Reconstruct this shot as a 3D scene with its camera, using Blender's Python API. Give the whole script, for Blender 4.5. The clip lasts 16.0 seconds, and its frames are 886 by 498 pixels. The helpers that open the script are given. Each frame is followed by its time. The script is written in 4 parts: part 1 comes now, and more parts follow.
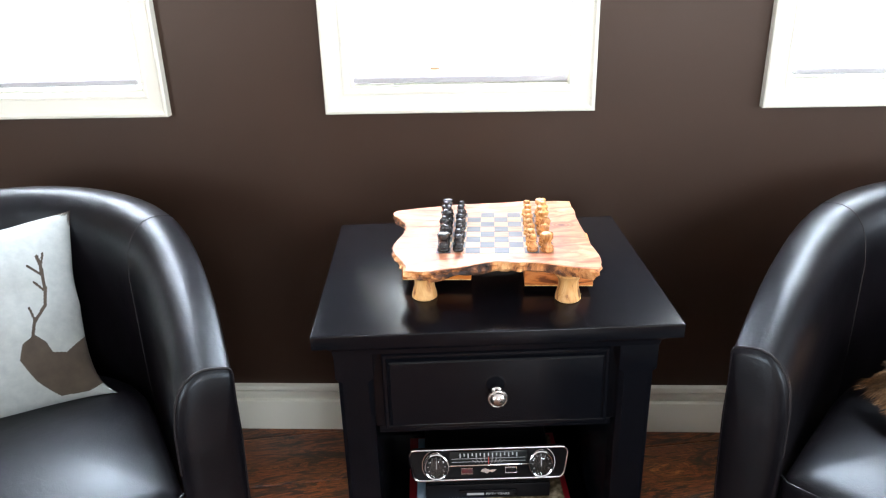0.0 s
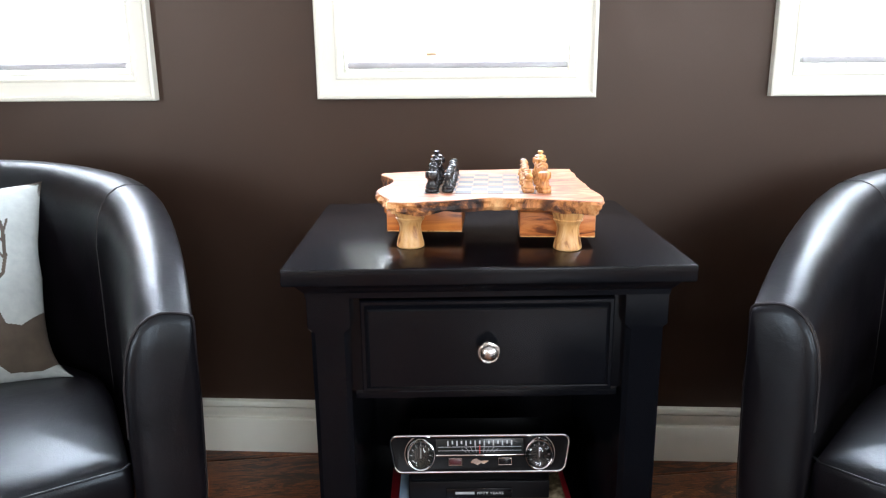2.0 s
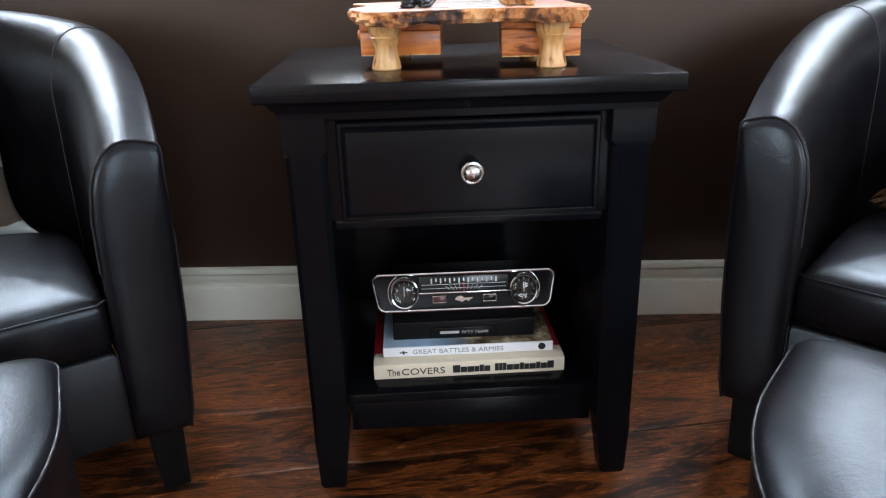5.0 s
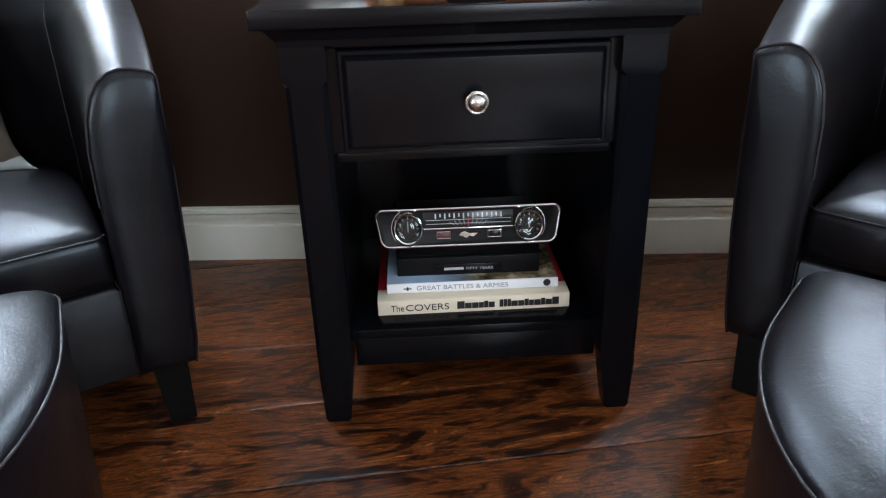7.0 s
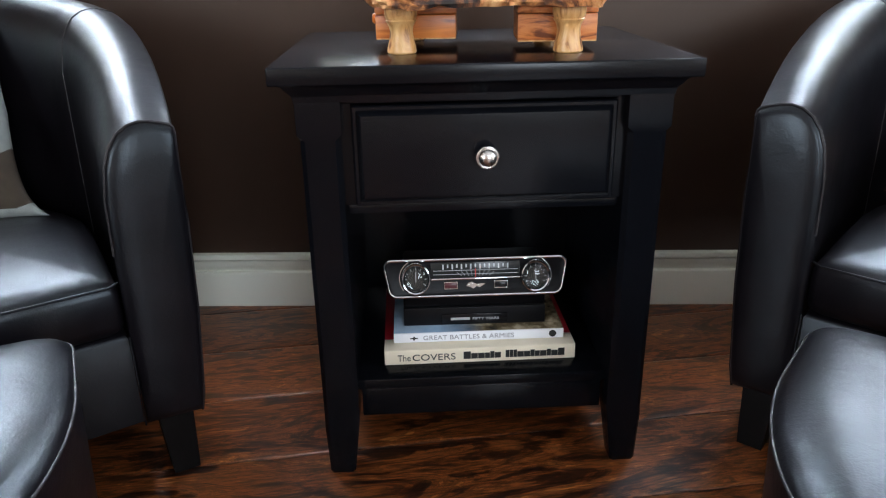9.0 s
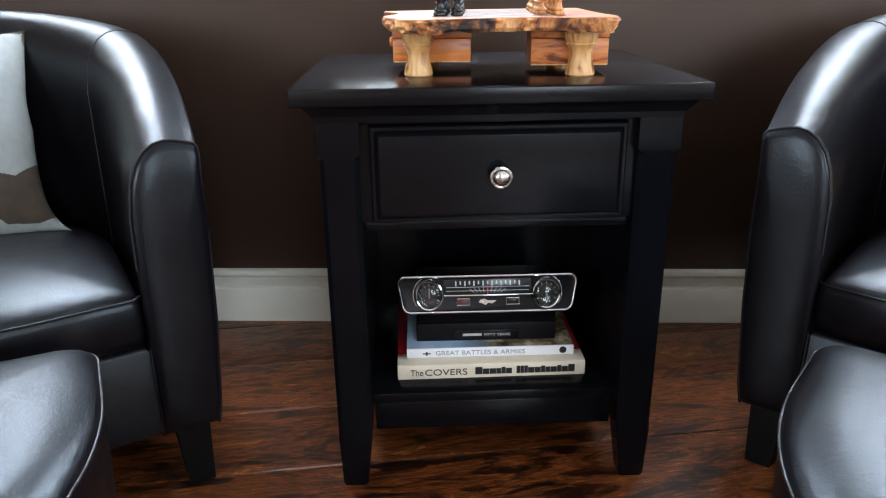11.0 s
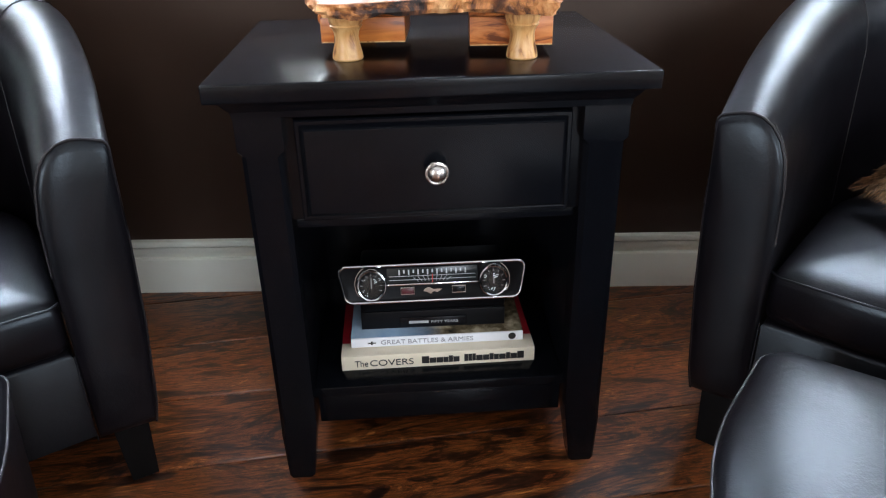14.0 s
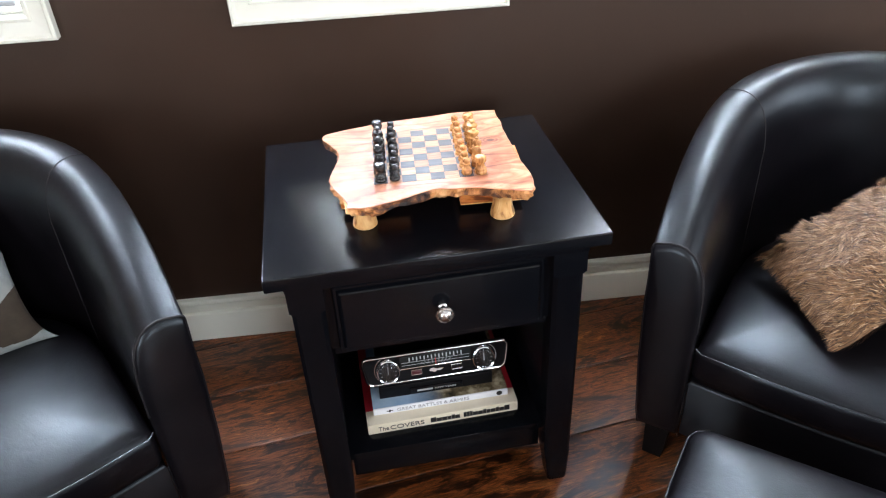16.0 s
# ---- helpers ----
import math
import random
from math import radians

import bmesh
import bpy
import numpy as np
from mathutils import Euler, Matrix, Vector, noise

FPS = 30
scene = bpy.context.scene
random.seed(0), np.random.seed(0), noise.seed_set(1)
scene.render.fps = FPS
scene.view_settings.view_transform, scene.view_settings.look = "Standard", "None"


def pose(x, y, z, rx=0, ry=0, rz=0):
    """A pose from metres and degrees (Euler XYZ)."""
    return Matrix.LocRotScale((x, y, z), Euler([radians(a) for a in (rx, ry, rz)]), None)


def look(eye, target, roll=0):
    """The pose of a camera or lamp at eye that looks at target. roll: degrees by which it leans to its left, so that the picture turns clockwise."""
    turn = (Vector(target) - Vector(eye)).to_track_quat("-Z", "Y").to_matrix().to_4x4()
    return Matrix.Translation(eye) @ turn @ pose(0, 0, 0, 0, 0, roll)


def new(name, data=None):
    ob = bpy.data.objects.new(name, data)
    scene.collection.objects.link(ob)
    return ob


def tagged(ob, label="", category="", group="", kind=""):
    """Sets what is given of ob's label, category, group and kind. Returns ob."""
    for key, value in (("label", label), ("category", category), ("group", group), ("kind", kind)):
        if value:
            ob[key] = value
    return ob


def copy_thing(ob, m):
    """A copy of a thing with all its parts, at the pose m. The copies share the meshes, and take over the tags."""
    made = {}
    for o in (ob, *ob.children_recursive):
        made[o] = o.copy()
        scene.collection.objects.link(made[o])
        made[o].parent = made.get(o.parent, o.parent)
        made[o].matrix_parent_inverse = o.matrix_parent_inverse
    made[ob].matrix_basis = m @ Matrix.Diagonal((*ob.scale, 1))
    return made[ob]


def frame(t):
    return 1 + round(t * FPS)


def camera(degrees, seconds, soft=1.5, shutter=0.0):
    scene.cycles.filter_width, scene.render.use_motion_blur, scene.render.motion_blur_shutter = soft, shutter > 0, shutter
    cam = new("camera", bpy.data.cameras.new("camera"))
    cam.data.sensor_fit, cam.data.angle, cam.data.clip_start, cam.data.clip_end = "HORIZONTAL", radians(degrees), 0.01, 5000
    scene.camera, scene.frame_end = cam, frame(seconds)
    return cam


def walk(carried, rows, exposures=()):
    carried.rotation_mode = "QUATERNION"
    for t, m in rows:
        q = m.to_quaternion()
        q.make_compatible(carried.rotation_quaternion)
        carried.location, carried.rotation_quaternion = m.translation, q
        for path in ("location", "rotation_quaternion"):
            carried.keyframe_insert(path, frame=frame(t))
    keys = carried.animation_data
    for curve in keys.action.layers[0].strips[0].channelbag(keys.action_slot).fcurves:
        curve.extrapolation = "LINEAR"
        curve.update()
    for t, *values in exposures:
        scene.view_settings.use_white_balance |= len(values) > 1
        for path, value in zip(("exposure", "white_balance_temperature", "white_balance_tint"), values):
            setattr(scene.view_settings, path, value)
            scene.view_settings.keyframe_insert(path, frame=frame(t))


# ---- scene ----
cam = camera(62.1, 16.0, soft=1.2)
PATH = [
    (0, (-0.023, 0.192, 1.179), (-0.133, 2.034, 0.409), -1.6),
    (0.5, (-0.013, 0.24, 1.066), (-0.131, 2.142, 0.458), -0.9),
    (1, (-0.004, 0.242, 0.976), (-0.129, 2.173, 0.469), -0.9),
    (1.5, (-0.001, 0.225, 0.948), (-0.124, 2.162, 0.466), -0.4),
    (2, (-0.003, 0.209, 0.913), (-0.127, 2.142, 0.417), -0.6),
    (2.5, (-0.006, 0.207, 0.88), (-0.116, 2.123, 0.316), -0.8),
    (3, (-0.014, 0.209, 0.857), (-0.113, 2.11, 0.242), -0.3),
    (3.5, (-0.015, 0.207, 0.84), (-0.115, 2.099, 0.198), -0.7),
    (4, (-0.008, 0.211, 0.822), (-0.09, 2.085, 0.129), -1.0),
    (4.2, (-0.01, 0.208, 0.808), (-0.082, 2.083, 0.115), -1.1),
    (6.5, (-0.016, 0.212, 0.764), (-0.069, 2.035, -0.058), -1.8),
    (7, (-0.014, 0.216, 0.755), (-0.087, 2.026, -0.093), -1.8),
    (7.5, (-0.027, 0.219, 0.753), (-0.097, 2.025, -0.104), -1.8),
    (8, (-0.038, 0.218, 0.756), (-0.105, 2.036, -0.074), -1.2),
    (8.5, (-0.034, 0.212, 0.763), (-0.111, 2.051, -0.02), -1.2),
    (9, (-0.034, 0.207, 0.77), (-0.091, 2.065, 0.032), -1.0),
    (11.5, (-0.046, 0.179, 0.779), (-0.121, 2.053, 0.086), -0.7),
    (12, (-0.033, 0.178, 0.775), (-0.089, 2.045, 0.059), -1.3),
    (12.5, (-0.031, 0.179, 0.77), (-0.073, 2.044, 0.048), -1.4),
    (13, (-0.025, 0.182, 0.771), (-0.04, 2.043, 0.038), -1.0),
    (13.5, (-0.002, 0.216, 0.764), (-0.026, 2.081, 0.042), -1.4),
    (14, (0.017, 0.275, 0.852), (-0.01, 2.067, -0.036), -1.2),
    (14.5, (0.002, 0.262, 0.965), (-0.017, 1.987, -0.046), -1.9),
    (15, (0.011, 0.215, 1.147), (-0.05, 1.856, 0.006), -2.3),
    (15.5, (0.019, 0.211, 1.27), (-0.047, 1.823, 0.087), -1.9),
    (16, (-0.072, 0.219, 1.309), (0.054, 1.859, 0.17), -3.0),
]
EXPOSURES = [(0, 0.32, 6350, 15), (2, 0.22, 6300, 15), (4, 0.05, 6150, 14), (7, 0.00, 6100, 13), (14, 0.01, 6100, 14), (16, 0.14, 6250, 15)]
walk(cam, [(t, look(eye, target, roll)) for t, eye, target, roll in PATH], EXPOSURES)

# ---- light ----
world = bpy.data.worlds.new("World")
scene.world = world
world.use_nodes = True
wt = world.node_tree
sky = wt.nodes.new("ShaderNodeTexSky")
sky.sky_type = "NISHITA"
sky.sun_disc = False
sky.sun_elevation = radians(40)
sky.sun_rotation = radians(30)
wt.nodes["Background"].inputs["Strength"].default_value = 0.1
wt.links.new(sky.outputs[0], wt.nodes["Background"].inputs["Color"])

WALL_Y = 1.80          # room face of the wall with the windows
WIN_X = (-1.012, -0.075, 0.862)   # centres of the three windows
WIN_W, WIN_Z0, WIN_Z1 = 0.584, 0.836, 1.96   # outer size of the casing
CASE = 0.054
DAY = 130.0            # watts of sky light per window


def window_light(x):
    lamp = bpy.data.lights.new("sky_light", "AREA")
    lamp.shape, lamp.size, lamp.size_y = "RECTANGLE", WIN_W - 2 * CASE + 0.06, WIN_Z1 - WIN_Z0 - 2 * CASE + 0.06
    lamp.energy, lamp.color = DAY, (0.84, 0.92, 1.0)
    ob = new("sky_light", lamp)
    ob.matrix_world = look((x, WALL_Y + 0.17, (WIN_Z0 + WIN_Z1) / 2), (x, 0, (WIN_Z0 + WIN_Z1) / 2))


for wx in WIN_X:
    window_light(wx)

# fill lamps in unseen openings, added on the viewer's side of the room
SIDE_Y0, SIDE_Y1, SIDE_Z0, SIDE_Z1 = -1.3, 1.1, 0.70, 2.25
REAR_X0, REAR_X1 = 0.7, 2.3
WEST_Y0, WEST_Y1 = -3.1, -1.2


def added_opening_light(eye, target, w, h, watts):
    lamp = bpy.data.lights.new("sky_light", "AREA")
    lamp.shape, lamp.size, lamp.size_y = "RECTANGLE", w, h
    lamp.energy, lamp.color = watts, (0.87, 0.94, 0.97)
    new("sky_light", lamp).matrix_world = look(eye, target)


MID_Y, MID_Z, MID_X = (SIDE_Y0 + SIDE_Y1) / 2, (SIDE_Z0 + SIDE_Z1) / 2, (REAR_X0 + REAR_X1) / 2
# east one assumed from light on right-hand edges; rear one added as fill
added_opening_light((2.72, MID_Y, MID_Z), (0, MID_Y, MID_Z), SIDE_Y1 - SIDE_Y0, SIDE_Z1 - SIDE_Z0, 78.0)
added_opening_light((MID_X, -3.52, MID_Z), (MID_X, 0, MID_Z), REAR_X1 - REAR_X0, SIDE_Z1 - SIDE_Z0, 98.0)
# west opening is also added, to brighten the right-hand chair
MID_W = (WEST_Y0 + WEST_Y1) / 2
added_opening_light((-2.72, MID_W, MID_Z), (0, MID_W, MID_Z), WEST_Y1 - WEST_Y0, SIDE_Z1 - SIDE_Z0, 130.0)


# ---- materials ----
def material(name, base, rough=0.5, metal=0.0, coat=0.0, spec=0.5):
    m = bpy.data.materials.new(name)
    m.use_nodes = True
    b = m.node_tree.nodes["Principled BSDF"]
    b.inputs["Base Color"].default_value = (*base, 1)
    b.inputs["Roughness"].default_value = rough
    b.inputs["Metallic"].default_value = metal
    b.inputs["Coat Weight"].default_value = coat
    b.inputs["Coat Roughness"].default_value = 0.15
    b.inputs["Specular IOR Level"].default_value = spec
    return m


def node(m, kind, **inputs):
    n = m.node_tree.nodes.new(kind)
    for key, value in inputs.items():
        n.inputs[key.replace("_", " ")].default_value = value
    return n


def link(m, a, b):
    m.node_tree.links.new(a, b)


def coords(m, scale=(1, 1, 1), turn=(0, 0, 0), shuffle=False):
    tc = node(m, "ShaderNodeTexCoord")
    mp = node(m, "ShaderNodeMapping")
    mp.inputs["Scale"].default_value = scale
    mp.inputs["Rotation"].default_value = [radians(a) for a in turn]
    link(m, tc.outputs["Object"], mp.inputs["Vector"])
    if shuffle:
        info = node(m, "ShaderNodeObjectInfo")
        mul = node(m, "ShaderNodeMath")
        mul.operation = "MULTIPLY"
        mul.inputs[1].default_value = 37.0
        link(m, info.outputs["Random"], mul.inputs[0])
        link(m, mul.outputs[0], mp.inputs["Location"])
    return mp.outputs[0]


def noise_tex(m, vec, scale, detail=4.0, rough=0.55, distort=0.0):
    n = node(m, "ShaderNodeTexNoise", Scale=scale, Detail=detail, Roughness=rough, Distortion=distort)
    link(m, vec, n.inputs["Vector"])
    return n.outputs["Fac"]


def ramp(m, fac, stops):
    r = m.node_tree.nodes.new("ShaderNodeValToRGB")
    els = r.color_ramp.elements
    while len(els) < len(stops):
        els.new(0.5)
    for e, (p, c) in zip(els, stops):
        e.position = p
        e.color = (*c, 1) if len(c) == 3 else c
    link(m, fac, r.inputs["Fac"])
    return r.outputs["Color"]


def grey(a):
    return (a, a, a)


def mix(m, fac, a, b, mode="MIX"):
    n = m.node_tree.nodes.new("ShaderNodeMix")
    n.data_type, n.blend_type = "RGBA", mode
    if isinstance(fac, float):
        n.inputs["Factor"].default_value = fac
    else:
        link(m, fac, n.inputs["Factor"])
    link(m, a, n.inputs["A"])
    link(m, b, n.inputs["B"])
    return n.outputs["Result"]


def set_base(m, col):
    link(m, col, m.node_tree.nodes["Principled BSDF"].inputs["Base Color"])


def set_rough(m, fac, lo, hi):
    r = node(m, "ShaderNodeMapRange")
    r.inputs["To Min"].default_value, r.inputs["To Max"].default_value = lo, hi
    link(m, fac, r.inputs["Value"])
    link(m, r.outputs[0], m.node_tree.nodes["Principled BSDF"].inputs["Roughness"])


def bump(m, fac, strength, distance=0.002):
    b = node(m, "ShaderNodeBump", Strength=strength, Distance=distance)
    link(m, fac, b.inputs["Height"])
    old = m.node_tree.nodes["Principled BSDF"].inputs["Normal"]
    if old.is_linked:
        link(m, old.links[0].from_socket, b.inputs["Normal"])
    link(m, b.outputs[0], old)


# brown satin wall paint with a fine roller stipple
PAINT = material("brown_wall_paint", (0.024, 0.016, 0.012), 0.38, spec=0.46)
PAINT.node_tree.nodes["Principled BSDF"].inputs["Specular Tint"].default_value = (1.0, 0.84, 0.74, 1)
v = coords(PAINT)
set_base(PAINT, ramp(PAINT, noise_tex(PAINT, v, 2.0), [(0.3, (0.027, 0.0146, 0.0096)), (0.7, (0.034, 0.0182, 0.0120))]))
set_rough(PAINT, noise_tex(PAINT, v, 9.0), 0.36, 0.46)
bump(PAINT, noise_tex(PAINT, v, 420.0, 2.0), 0.12, 0.0006)

ROOM = material("pale_room_paint", (0.62, 0.58, 0.52), 0.7)
v = coords(ROOM)
set_base(ROOM, ramp(ROOM, noise_tex(ROOM, v, 1.6), [(0.3, (0.40, 0.32, 0.255)), (0.7, (0.44, 0.355, 0.285))]))
CEIL = material("ceiling_paint", (0.66, 0.65, 0.63), 0.8)
bump(CEIL, noise_tex(CEIL, coords(CEIL), 300.0), 0.2)

TRIM = material("cream_trim_paint", (0.76, 0.75, 0.68), 0.38)
v = coords(TRIM)
set_base(TRIM, ramp(TRIM, noise_tex(TRIM, v, 6.0), [(0.25, (0.79, 0.79, 0.69)), (0.75, (0.84, 0.84, 0.74))]))
bump(TRIM, noise_tex(TRIM, v, 120.0), 0.06)

BLACK = material("black_satin_lacquer", (0.0030, 0.0034, 0.0048), 0.30, spec=0.23)
v = coords(BLACK, (1, 10, 10))
set_rough(BLACK, noise_tex(BLACK, coords(BLACK), 7.0), 0.17, 0.27)
bump(BLACK, noise_tex(BLACK, v, 30.0), 0.06, 0.0006)
DARK = material("dark_leg_stain", (0.003, 0.0026, 0.0026), 0.45, spec=0.15)
bump(DARK, noise_tex(DARK, coords(DARK, (8, 8, 1)), 20.0), 0.1, 0.001)

LEATHER = material("black_brown_leather", (0.014, 0.011, 0.012), 0.30, spec=0.36)
LEATHER.node_tree.nodes["Principled BSDF"].inputs["Specular Tint"].default_value = (0.80, 0.92, 1.0, 1)
v = coords(LEATHER)
set_base(LEATHER, ramp(LEATHER, noise_tex(LEATHER, v, 11.0, 6.0), [(0.3, (0.0024, 0.0020, 0.0028)), (0.72, (0.0062, 0.0048, 0.0062))]))
set_rough(LEATHER, noise_tex(LEATHER, v, 9.0, 2.0), 0.29, 0.37)
cells = node(LEATHER, "ShaderNodeTexVoronoi", Scale=420.0)
link(LEATHER, v, cells.inputs["Vector"])
bump(LEATHER, cells.outputs["Distance"], 0.14, 0.0006)
bump(LEATHER, noise_tex(LEATHER, v, 46.0, 4.0, 0.6, 1.2), 0.13, 0.0030)
bump(LEATHER, noise_tex(LEATHER, v, 8.0, 2.0), 0.22, 0.012)
PIPING = material("leather_piping", (0.012, 0.010, 0.011), 0.5, spec=0.3)
bump(PIPING, noise_tex(PIPING, coords(PIPING), 300.0), 0.3)

THREAD = material("grey_brown_thread", (0.055, 0.048, 0.046), 0.55)

FLOORWOOD = material("dark_hickory_plank", (0.1, 0.05, 0.025), 0.3)
v = coords(FLOORWOOD, (1.7, 6.0, 6.0), shuffle=True)
streak = noise_tex(FLOORWOOD, v, 2.9, 10.0, 0.70, 2.5)
tone = ramp(FLOORWOOD, streak, [(0.34, (0.010, 0.0045, 0.003)), (0.44, (0.058, 0.018, 0.007)), (0.52, (0.27, 0.082, 0.019)), (0.57, (0.13, 0.038, 0.011)), (0.69, (0.62, 0.235, 0.058))])
v2 = coords(FLOORWOOD, (5, 46, 46), shuffle=True)
fine = ramp(FLOORWOOD, noise_tex(FLOORWOOD, v2, 6.0, 5.0), [(0.34, grey(0.22)), (0.60, grey(1.05))])
info = node(FLOORWOOD, "ShaderNodeObjectInfo")
shade = ramp(FLOORWOOD, info.outputs["Random"], [(0.0, (0.82, 0.78, 0.76)), (1.0, (1.08, 1.0, 0.94))])
set_base(FLOORWOOD, mix(FLOORWOOD, 1.0, mix(FLOORWOOD, 1.0, tone, fine, "MULTIPLY"), shade, "MULTIPLY"))
set_rough(FLOORWOOD, noise_tex(FLOORWOOD, v2, 3.0), 0.24, 0.42)
bump(FLOORWOOD, noise_tex(FLOORWOOD, v, 1.8, 3.0), 0.25, 0.004)
bump(FLOORWOOD, noise_tex(FLOORWOOD, v2, 6.0), 0.12, 0.001)
UNDER = material("pale_plank_core", (0.15, 0.135, 0.125), 0.7)

BLIND = bpy.data.materials.new("white_blind_slat")
BLIND.use_nodes = True
bt = BLIND.node_tree
bt.nodes.remove(bt.nodes["Principled BSDF"])
bd = bt.nodes.new("ShaderNodeBsdfDiffuse")
bd.inputs["Color"].default_value = (0.8, 0.8, 0.8, 1)
bl = bt.nodes.new("ShaderNodeBsdfTranslucent")
bl.inputs["Color"].default_value = (0.85, 0.86, 0.86, 1)
bp = bt.nodes.new("ShaderNodeBsdfTransparent")
m1, m2 = bt.nodes.new("ShaderNodeMixShader"), bt.nodes.new("ShaderNodeMixShader")
m1.inputs[0].default_value, m2.inputs[0].default_value = 0.6, 0.55
bt.links.new(bd.outputs[0], m1.inputs[1])
bt.links.new(bl.outputs[0], m1.inputs[2])
bt.links.new(m1.outputs[0], m2.inputs[1])
bt.links.new(bp.outputs[0], m2.inputs[2])
bt.links.new(m2.outputs[0], bt.nodes["Material Output"].inputs["Surface"])
RAIL = material("white_blind_rail", (0.42, 0.42, 0.44), 0.4)
GLASS = bpy.data.materials.new("window_glass")
GLASS.use_nodes = True
gt = GLASS.node_tree
gb = gt.nodes["Principled BSDF"]
gb.inputs["Transmission Weight"].default_value, gb.inputs["Roughness"].default_value = 1.0, 0.0
gb.inputs["IOR"].default_value = 1.45
CHROME = material("chrome", (0.70, 0.70, 0.71), 0.12, 1.0)
NICKEL = material("brushed_nickel", (0.62, 0.59, 0.56), 0.24, 1.0)
set_rough(NICKEL, noise_tex(NICKEL, coords(NICKEL), 90.0), 0.18, 0.34)


# ---- building helpers ----
def finish(name, bm, mats, smooth=True, angle=35):
    bmesh.ops.recalc_face_normals(bm, faces=bm.faces[:])
    me = bpy.data.meshes.new(name)
    bm.to_mesh(me)
    bm.free()
    for mt in (mats if isinstance(mats, (list, tuple)) else [mats]):
        me.materials.append(mt)
    if smooth:
        me.shade_smooth()
        me.set_sharp_from_angle(angle=radians(angle))
    return me


def part(name, bm, mats, parent=None, label="", at=None, smooth=True, angle=35):
    ob = new(name, finish(name, bm, mats, smooth, angle))
    ob.parent = parent
    if at is not None:
        ob.matrix_basis = at
    if label:
        ob["label"] = label
    return ob


def share(ob, m):
    """Another part on the same mesh."""
    o = new(ob.name.split(".")[0], ob.data)
    o.parent, o.matrix_basis = ob.parent, m
    if "label" in ob:
        o["label"] = ob["label"]
    return o


def thing(name, m, label, category, group="", kind=""):
    ob = new(name)
    ob.empty_display_size = 0.1
    ob.matrix_basis = m
    return tagged(ob, label, category, group, kind)


def box(x0, x1, y0, y1, z0, z1, bevel=0.0, seg=2, bm=None):
    own = bmesh.new()
    bmesh.ops.create_cube(own, size=1, matrix=Matrix.Translation(((x0 + x1) / 2, (y0 + y1) / 2, (z0 + z1) / 2)) @ Matrix.Diagonal((x1 - x0, y1 - y0, z1 - z0, 1)))
    if bevel:
        bmesh.ops.bevel(own, geom=own.edges[:], offset=bevel, segments=seg, profile=0.5, affect="EDGES")
    return join(bm, own)


def join(bm, own):
    if bm is None:
        return own
    me = bpy.data.meshes.new("join")
    own.to_mesh(me)
    own.free()
    bm.from_mesh(me)
    bpy.data.meshes.remove(me)
    return bm


def skin(rings, closed=True, cap=True):
    """A surface through rings of equally many points."""
    bm = bmesh.new()
    rows = [[bm.verts.new(p) for p in r] for r in rings]
    n = len(rows[0])
    for a, b in zip(rows, rows[1:]):
        for i in range(n if closed else n - 1):
            j = (i + 1) % n
            bm.faces.new((a[i], a[j], b[j], b[i]))
    if cap:
        for r in (rows[0], rows[-1]):
            if len(set(v.co.to_tuple(5) for v in r)) > 2:
                bm.faces.new(r)
    bmesh.ops.remove_doubles(bm, verts=bm.verts[:], dist=1e-6)
    return bm


def lathe(profile, seg=20):
    return skin([[(r * math.cos(a), r * math.sin(a), z) for a in (2 * math.pi * i / seg for i in range(seg))] for r, z in profile])


def tube(points, r, seg=6, closed=False):
    pts = [Vector(p) for p in points]
    rings = []
    for i, p in enumerate(pts):
        a = pts[i - 1] if (i or closed) else p
        b = pts[(i + 1) % len(pts)] if (i + 1 < len(pts) or closed) else p
        d = (b - a).normalized()
        side = d.cross(Vector((0, 0, 1)))
        if side.length < 1e-4:
            side = d.cross(Vector((0, 1, 0)))
        side.normalize()
        up = side.cross(d)
        rings.append([p + r * (math.cos(t) * side + math.sin(t) * up) for t in (2 * math.pi * k / seg for k in range(seg))])
    if closed:
        rings.append(rings[0])
    return skin(rings, cap=not closed)


def inset(outline, d):
    """A closed plan outline drawn in by d."""
    n = len(outline)
    out = []
    for i in range(n):
        a, p, b = (Vector(outline[k % n]) for k in (i - 1, i, i + 1))
        t = (b - a)
        t = t.normalized() if t.length > 1e-9 else Vector((1, 0))
        out.append((p.x - t.y * d, p.y + t.x * d))
    return out


def puff(outline, levels):
    """A padded block over a counter-clockwise plan outline: levels of (inset, z)."""
    xs, ys = [p[0] for p in outline], [p[1] for p in outline]
    cx, cy, hx, hy = (min(xs) + max(xs)) / 2, (min(ys) + max(ys)) / 2, (max(xs) - min(xs)) / 2, (max(ys) - min(ys)) / 2
    h = min(hx, hy)
    return skin([[(cx + (x - cx) * (1 - d / hx if d < 0.03 else (1 - 0.03 / hx) * (h - d) / (h - 0.03)), cy + (y - cy) * (1 - d / hy if d < 0.03 else (1 - 0.03 / hy) * (h - d) / (h - 0.03)), z) for x, y in outline] for d, z in levels])


